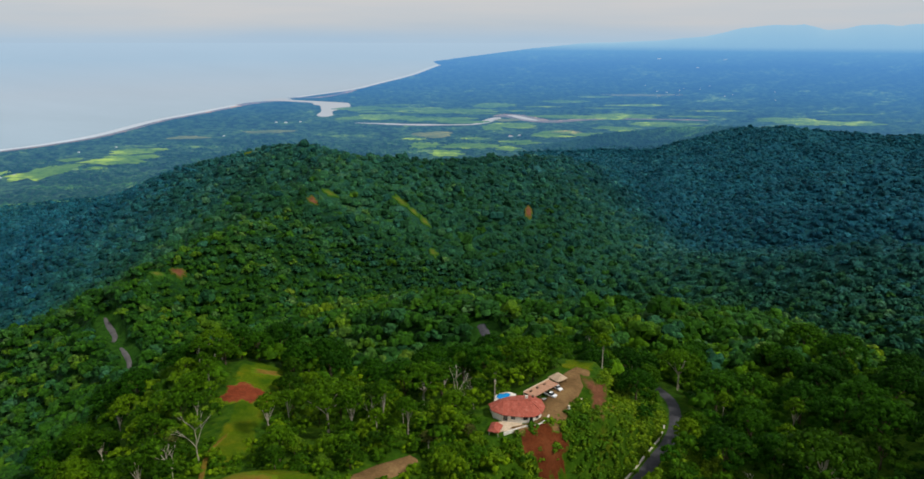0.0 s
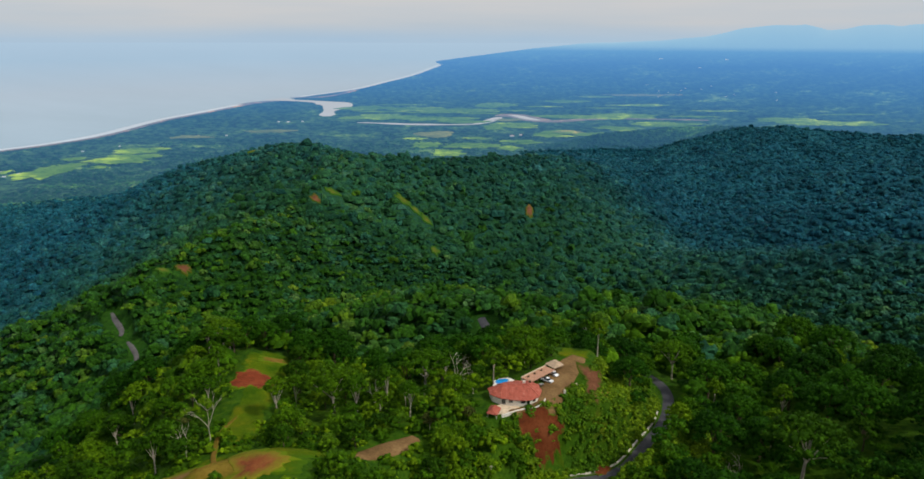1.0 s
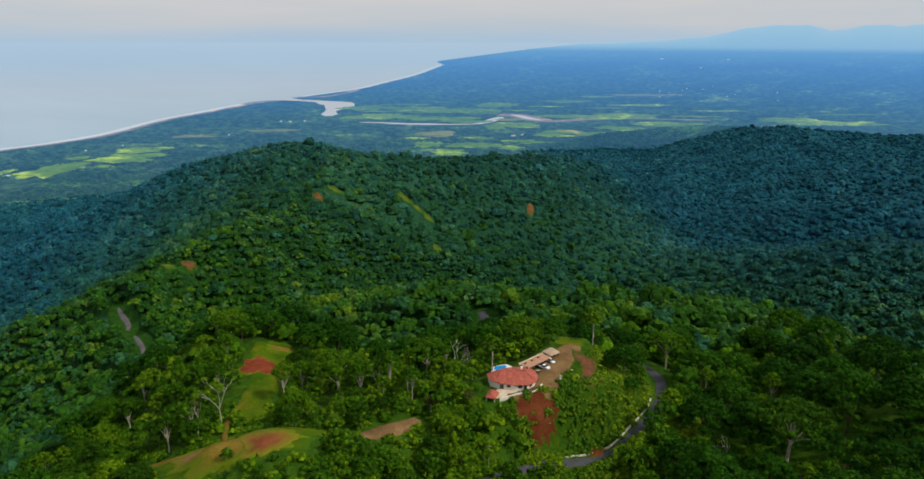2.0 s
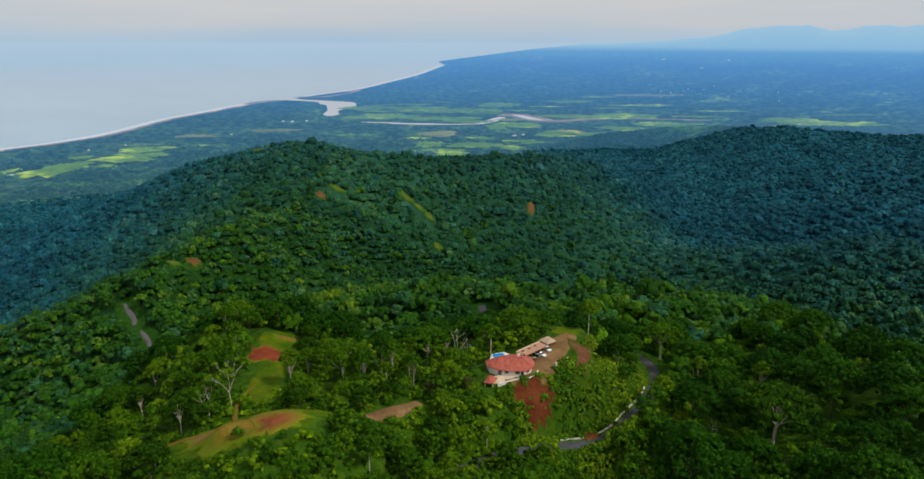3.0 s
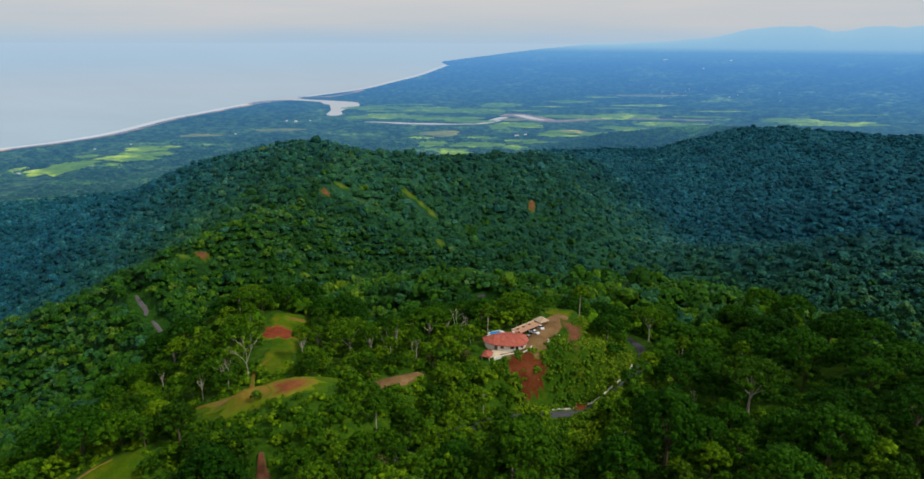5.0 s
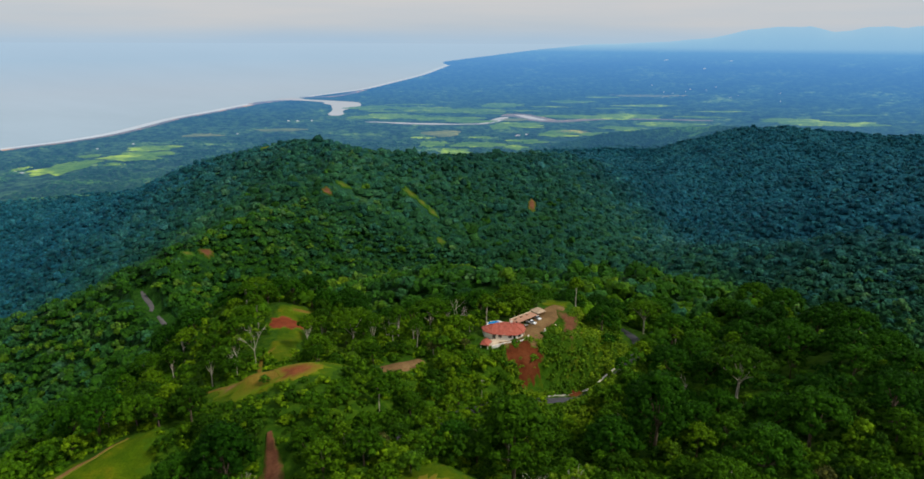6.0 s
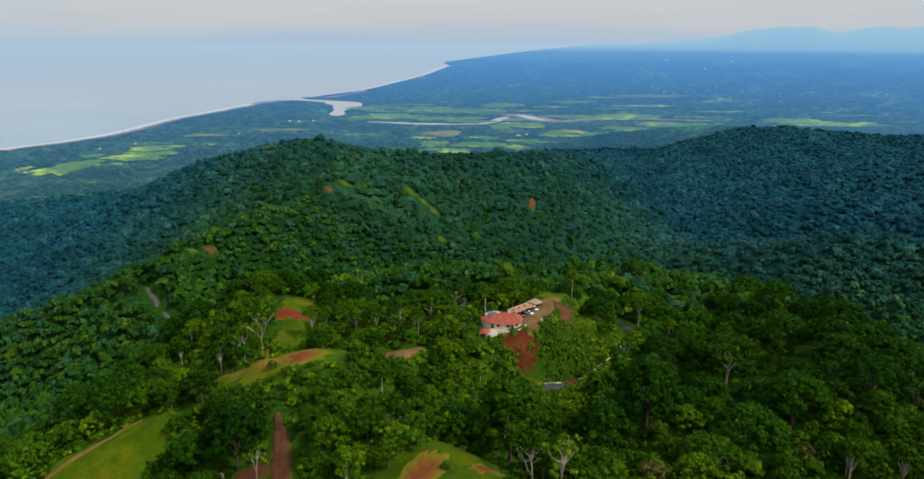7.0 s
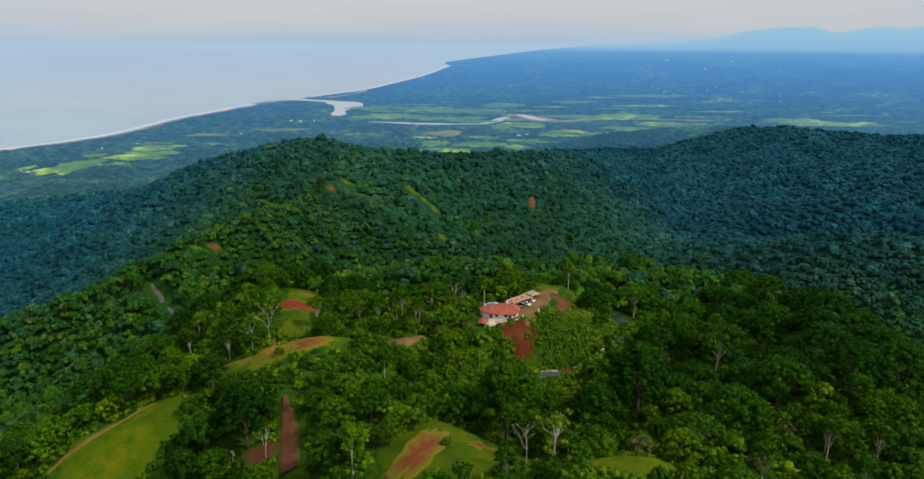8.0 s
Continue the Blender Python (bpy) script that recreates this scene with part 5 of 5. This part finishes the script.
def rod(a, b, girth, sides=8):
    bm = bmesh.new()
    v, t = tube([a, b], [girth, girth], sides)
    vs = [bm.verts.new(p) for p in v]
    for f in t:
        bm.faces.new([vs[k] for k in f])
    bm.faces.new(vs[:sides][::-1])
    bm.faces.new(vs[-sides:])
    return bm


def thing(name, label, category, group=""):
    return tagged(new(name), label, category, group)


def window_in(wall, x, y, z, w, h, turn, name="window"):
    """A framed pane set 6 cm into the face of a wall."""
    frame_part = part(name, box(x, y, z, w + 0.24, 0.16, h + 0.24, turn), WHITE, wall, "white window frame")
    c, s = math.cos(radians(turn)), math.sin(radians(turn))
    part("pane", box(x + s * 0.05, y - c * 0.05, z + 0.12, w, 0.12, h, turn), PANE, frame_part, "dark glass pane")


BASE = 362.75
EAVES = [(8.8, 192.6), (9.6, 188.4), (13.0, 185.8), (19.0, 184.6), (23.2, 184.7), (26.0, 187.0), (27.3, 191.0), (26.6, 195.2), (24.0, 197.8), (19.0, 198.0), (15.4, 197.0), (12.5, 195.4)]
house = thing("house", "white single-storey villa with red clay tile hip roof", "house")
mx, my = 18.2, 191.3
part("wall", slab([(mx + (x - mx) * 0.93, my + (y - my) * 0.92) for x, y in EAVES], BASE - 1.2, BASE + 2.4), WHITE, house, "white rendered wall")
roof = part("roof", hip_roof(EAVES, BASE + 2.5, ((13.6, 191.2, BASE + 4.5), (22.4, 191.4, BASE + 4.6))), TILES, house, "red clay tile hip roof")
for a, b in (((13.6, 191.2, BASE + 4.52), (22.4, 191.4, BASE + 4.62)), ((13.6, 191.2, BASE + 4.5), (9.6, 188.4, BASE + 2.55)), ((13.6, 191.2, BASE + 4.5), (12.5, 195.4, BASE + 2.55)), ((22.4, 191.4, BASE + 4.6), (26.0, 187.0, BASE + 2.55)), ((22.4, 191.4, BASE + 4.6), (26.6, 195.2, BASE + 2.55)), ((13.6, 191.2, BASE + 4.5), (13.0, 185.8, BASE + 2.55))):
    part("ridge_cap", rod(a, b, 0.16, 6), TILES, roof)
part("chimney", box(21.4, 194.0, BASE + 3.2, 0.9, 0.7, 1.5, 8, 0.05), WHITE, roof, "short white chimney")
part("chimney", box(23.6, 195.2, BASE + 2.8, 0.6, 0.6, 1.2, 8, 0.05), TIMBER, roof, "dark vent stack")
for x, y, w, h, z, turn in ((20.4, 185.18, 1.5, 1.0, 1.0, 1), (22.2, 185.2, 1.0, 1.9, 0.1, 1), (24.2, 186.3, 1.3, 1.0, 1.0, 39), (26.0, 189.0, 1.2, 1.0, 1.0, 72), (16.4, 185.65, 1.4, 1.1, 0.9, -11), (14.0, 186.15, 1.4, 1.9, 0.1, -11)):
    window_in(house, x, y, BASE + z, w, h, turn)
part("porch_floor", slab([(11.5, 180.2), (17.2, 181.6), (19.6, 183.0), (19.2, 185.4), (13.0, 186.4), (10.2, 185.0)], BASE - 2.4, BASE - 0.1), CREAM, house, "cream stone terrace")

terrace_wall = thing("garden_wall", "low curved white wall below the villa", "wall")
curve = spline([(13.0, 178.6), (16.2, 180.4), (18.6, 181.6), (21.0, 182.4), (24.0, 183.0), (26.6, 185.2), (28.3, 188.4)], 5)
for (x0, y0), (x1, y1) in zip(curve, curve[1:]):
    part("wall_block", box((x0 + x1) / 2, (y0 + y1) / 2, float(height((x0 + x1) / 2, (y0 + y1) / 2)) - 0.4, math.hypot(x1 - x0, y1 - y0) + 0.03, 0.35, 1.35, math.degrees(math.atan2(y1 - y0, x1 - x0))), WHITE, terrace_wall)

pavilion = thing("pavilion", "small open pavilion with red-brown tile roof", "pavilion")
pz = BASE - 1.4
CORNERS = [(8.0, 178.6), (11.4, 177.4), (13.0, 181.8), (9.4, 183.4)]
part("roof", hip_roof(CORNERS, pz + 2.7, ((9.8, 179.3, pz + 3.9), (11.0, 181.8, pz + 3.9))), TILES, pavilion, "red-brown tile roof")
part("floor_slab", slab([(8.3, 178.8), (11.3, 177.8), (12.7, 181.6), (9.6, 183.0)], pz - 3.0, pz + 0.1), WHITE, pavilion)
for x, y in ((8.5, 179.0), (11.2, 178.0), (12.5, 181.5), (9.7, 182.8)):
    part("post", box(x, y, pz, 0.25, 0.25, 2.6), WHITE, pavilion)
part("parapet", box(10.4, 178.3, pz, 2.9, 0.16, 0.9, -19), WHITE, pavilion)

pool = thing("swimming_pool", "blue swimming pool with white rim behind the villa", "pool")
DECK = [(10.8, 197.4), (13.0, 196.4), (17.4, 198.4), (18.6, 201.2), (16.6, 203.0), (12.0, 202.0)]
part("deck", slab(DECK, BASE - 1.5, BASE + 0.95), WHITE, pool, "white pool deck")
RIM = [(11.4, 198.9), (12.6, 197.8), (16.2, 199.3), (17.0, 201.4), (15.6, 202.2), (12.2, 201.3)]
part("basin", slab(RIM, BASE + 0.8, BASE + 0.99), POOL_TILE, pool, "blue tiled basin")
part("pool_water", slab([(14.2 + (x - 14.2) * 0.93, 200.1 + (y - 200.1) * 0.93) for x, y in RIM], BASE + 0.85, BASE + 1.03), POOL_WATER, pool, "clear blue water")
for (x0, y0), (x1, y1) in zip(RIM, RIM[1:] + RIM[:1]):
    part("rim_stone", box((x0 + x1) / 2, (y0 + y1) / 2, BASE + 0.94, math.hypot(x1 - x0, y1 - y0) + 0.2, 0.4, 0.16, math.degrees(math.atan2(y1 - y0, x1 - x0))), WHITE, pool)
part("steps", box(17.6, 199.6, BASE + 0.9, 1.6, 2.2, 0.5, 30, 0.04), WHITE, pool, "white pool steps")

shed = thing("lean_to", "long low lean-to with brown flat roofing and white parapet", "lean-to")
ux, uy = math.cos(radians(43)), math.sin(radians(43))
SX, SY = 27.6, 202.6


def along(u, v):
    return SX + u * ux - v * uy, SY + u * uy + v * ux


part("roof", slab([along(-6.6, -2.1), along(6.4, -2.1), along(6.4, 2.3), along(-6.6, 2.3)], BASE + 2.45, BASE + 2.62), PATIO, shed, "brown flat roofing")
for u in (-6.0, -3.0, 0.0, 3.0, 6.0):
    for v in (-1.9, 2.0):
        part("post", box(*along(u, v), BASE - 0.3, 0.2, 0.2, 2.8, 43), TIMBER, shed)
part("back_wall", box(*along(0, 2.45), BASE - 0.5, 13.4, 0.28, 3.4, 43), CREAM, shed, "pale back wall")
for u in (-4.6, -1.2, 2.4):
    part("roof_vent", box(*along(u, 1.0), BASE + 2.6, 0.9, 0.5, 0.5, 43, 0.05), TIMBER, shed, "dark roof vent")

carport = thing("carport", "open carport with pale weathered hip roof", "carport")
CP = [(30.6, 210.4), (33.6, 206.6), (37.6, 209.6), (34.8, 213.8)]
part("roof", hip_roof(CP, BASE + 2.7, ((33.6, 210.8, BASE + 3.9), (34.8, 209.4, BASE + 3.9))), THATCH, carport, "pale weathered roofing")
for x, y in ((31.3, 210.4), (33.7, 207.3), (36.9, 209.7), (34.7, 213.0)):
    part("post", box(x, y, BASE - 0.4, 0.22, 0.22, 3.0), TIMBER, carport)
part("beam", rod((31.3, 210.4, BASE + 2.5), (34.7, 213.0, BASE + 2.5), 0.1), TIMBER, carport)
part("beam", rod((33.7, 207.3, BASE + 2.5), (36.9, 209.7, BASE + 2.5), 0.1), TIMBER, carport)


def car(label, m, pickup):
    """A car 4.5 m long, its wheels on z = 0, its nose towards +x."""
    root = thing("car", label, "car", "cars by the house")
    bm = bmesh.new()
    side = [(-2.2, 0.45), (-2.25, 0.95), (2.0, 0.98), (2.25, 0.75), (2.2, 0.42)]
    for y in (-0.87, 0.87):
        for x, z in side:
            bm.verts.new((x, y, z))
    bm.verts.ensure_lookup_table()
    v, n = bm.verts, len(side)
    bm.faces.new([v[i] for i in range(n)])
    bm.faces.new([v[n + i] for i in reversed(range(n))])
    for i in range(n):
        j = (i + 1) % n
        bm.faces.new((v[i], v[n + i], v[n + j], v[j]))
    bmesh.ops.bevel(bm, geom=bm.edges[:], offset=0.08, segments=2, affect="EDGES")
    part("body", bm, PAINT, root)
    back = -0.5 if pickup else -2.0
    cab = bmesh.new()
    low = [(back, -0.8), (1.1, -0.8), (1.1, 0.8), (back, 0.8)]
    high = [(back + 0.25, -0.65), (0.45, -0.65), (0.45, 0.65), (back + 0.25, 0.65)]
    a = [cab.verts.new((x, y, 0.96)) for x, y in low]
    b = [cab.verts.new((x, y, 1.5)) for x, y in high]
    for i in range(4):
        cab.faces.new((a[i], a[(i + 1) % 4], b[(i + 1) % 4], b[i]))
    cab.faces.new(a[::-1])
    cab.faces.new(b)
    part("window_band", cab, PANE, root, "dark car windows")
    part("roof", box((back + 0.7) / 2, 0, 1.49, 0.35 - back, 1.3, 0.08, 0, 0.03), PAINT, root)
    if pickup:
        part("load_bed", box(-1.38, 0, 0.93, 1.5, 1.4, 0.05), RUBBER, root, "dark load bed")
    for x in (-1.35, 1.4):
        for y in (-0.82, 0.82):
            wheel = part("wheel", rod((x, y - 0.11, 0.34), (x, y + 0.11, 0.34), 0.34, 14), RUBBER, root)
            part("rim", rod((x, y - 0.12, 0.34), (x, y + 0.12, 0.34), 0.2, 10), STEEL, wheel)
    for y in (-0.62, 0.62):
        part("headlight", box(2.2, y, 0.7, 0.08, 0.3, 0.14, 0, 0.02), STEEL, root)
    root.matrix_basis = m
    return root


for label, x, y, turn, pickup in (("white car parked on the gravel driveway", 33.2, 205.2, -58, False), ("white pickup parked beside the lean-to", 30.4, 200.6, -40, True)):
    z = float(height(x, y)) + 0.36
    car(label, Matrix.Translation((x, y, z)) @ Matrix.Rotation(radians(turn), 4, "Z"), pickup)
moped = thing("garden_shed_box", "small dark storage box beside the lean-to", "box")
part("body", box(27.9, 198.2, BASE - 0.2, 1.4, 0.9, 1.2, 30, 0.05), TIMBER, moped)
part("lid", box(27.9, 198.2, BASE + 1.0, 1.5, 1.0, 0.1, 30, 0.02), STEEL, moped)
for x, y, h in ((35.2, 191.6, 1.9), (40.2, 197.4, 1.0)):
    post = thing("gate_post", "white post at the edge of the driveway", "post", "white posts")
    z = float(height(x, y))
    part("shaft", box(x, y, z - 0.4, 0.55, 0.55, h + 0.6, 20, 0.03), WHITE, post)
    part("cap", box(x, y, z + h + 0.2, 0.7, 0.7, 0.15, 20, 0.03), CREAM, post)

# ---------------------------------------------------------------- along the road
inner = spline([(x, y, z) for x, y, z in ROAD[4:11]], 6)
way = np.gradient(inner[:, :2], axis=0)
side = np.stack([-way[:, 1], way[:, 0]], 1) / np.hypot(*way.T)[:, None]
kerb = tagged(new("kerb"), "pale concrete kerb along the curved road", "kerb", kind="structure")
line = inner[:, :2] + side * 3.45
for k in range(6, len(line) - 4):
    (x0, y0), (x1, y1) = line[k], line[k + 1]
    if k in (24,):
        continue
    part("kerb_stone", box((x0 + x1) / 2, (y0 + y1) / 2, (inner[k, 2] + inner[k + 1, 2]) / 2 - 0.5, math.hypot(x1 - x0, y1 - y0) - 0.05, 0.6, 1.05, math.degrees(math.atan2(y1 - y0, x1 - x0)), 0.04), CONCRETE, kerb)


def pole(x, y, tall, label):
    z = float(height(x, y))
    root = thing("utility_pole", label, "pole", "utility poles")
    part("shaft", rod((x, y, z - 1), (x, y, z + tall), 0.14), BARK, root)
    part("crossarm", rod((x - 0.9, y, z + tall - 0.5), (x + 0.9, y, z + tall - 0.5), 0.07), BARK, root)
    part("transformer", rod((x + 0.35, y, z + tall * 0.62), (x + 0.35, y, z + tall * 0.62 + 0.9), 0.3), STEEL, root, "pale transformer can")


pole(8.6, 154.5, 8.0, "pale utility pole with a transformer beside the road")
pole(52, 172.5, 6.0, "thin grey utility pole beside the road bend")
pole(-66, 90, 5.0, "pale pole standing beside the red track")
pole(72, 236, 8.0, "utility pole among trees near the road")

# ---------------------------------------------------------------- buildings on the lowland
FAR_WALL = sea_material("far_white_wall", (0.50, 0.50, 0.50), 0.8)
FAR_ROOF = sea_material("far_roof", (0.50, 0.42, 0.38), 0.8)
FAR_RED = sea_material("far_red_roof", (0.42, 0.17, 0.11), 0.8)


def far_house(x, y, w, d, h, red, turn):
    root = thing("farmhouse", "pale low building far off on the lowland", "building", "buildings on the lowland")
    p = [float(c) for c in bend(x, y, 3.0)]
    near = math.hypot(p[0], p[1] + 40) / math.hypot(x, y + 40)
    near *= 0.55 if y < 5000 else 0.26
    w, d, h = w * near, d * near, h * near
    root.matrix_basis = Matrix.Translation(p) @ Matrix.Rotation(radians(turn), 4, "Z")
    part("wall", box(0, 0, -4, w, d, h + 4), FAR_WALL, root)
    e = 0.6
    part("roof", hip_roof([(-w / 2 - e, -d / 2 - e), (w / 2 + e, -d / 2 - e), (w / 2 + e, d / 2 + e), (-w / 2 - e, d / 2 + e)], h + 0.1, ((-w / 4, 0, h + d / 4), (w / 4, 0, h + d / 4))), FAR_RED if red else FAR_ROOF, root)


for x, y, w, d, h, red, turn in ((-1640, 2380, 22, 12, 6, 0, 10), (-1700, 2350, 18, 10, 5, 0, 40), (-1660, 2330, 26, 12, 5, 0, 70), (-1730, 2420, 16, 10, 5, 1, 20), (-1690, 2900, 16, 10, 5, 0, 0), (-1600, 3050, 14, 10, 5, 0, 30), (-1230, 3420, 20, 10, 5, 0, 15),
                                 (250, 3420, 40, 18, 7, 1, 5), (300, 3460, 30, 14, 6, 1, 12), (-1120, 4020, 26, 14, 6, 0, 0), (-1060, 4010, 34, 14, 6, 0, 8), (-980, 4040, 24, 14, 6, 0, 12), (2150, 6700, 40, 20, 9, 0, 0), (2290, 7000, 60, 20, 9, 0, 20),
                                 (2420, 6900, 40, 20, 9, 0, 10), (2330, 6000, 46, 20, 9, 0, 0), (1900, 6600, 60, 20, 9, 0, 15), (1950, 6450, 40, 20, 9, 0, 5), (2480, 6200, 30, 20, 9, 0, 5), (2050, 7600, 46, 22, 9, 0, 5), (1700, 5900, 36, 20, 9, 0, 0),
                                 (2700, 7400, 50, 20, 9, 0, 0), (3000, 6500, 44, 20, 9, 0, 0), (2600, 5600, 34, 18, 8, 0, 0), (5300, 18500, 420, 90, 30, 0, 0), (6800, 17800, 300, 90, 30, 0, 0), (4300, 12500, 160, 60, 20, 0, 0)):
    far_house(x, y, w, d, h, red, turn)
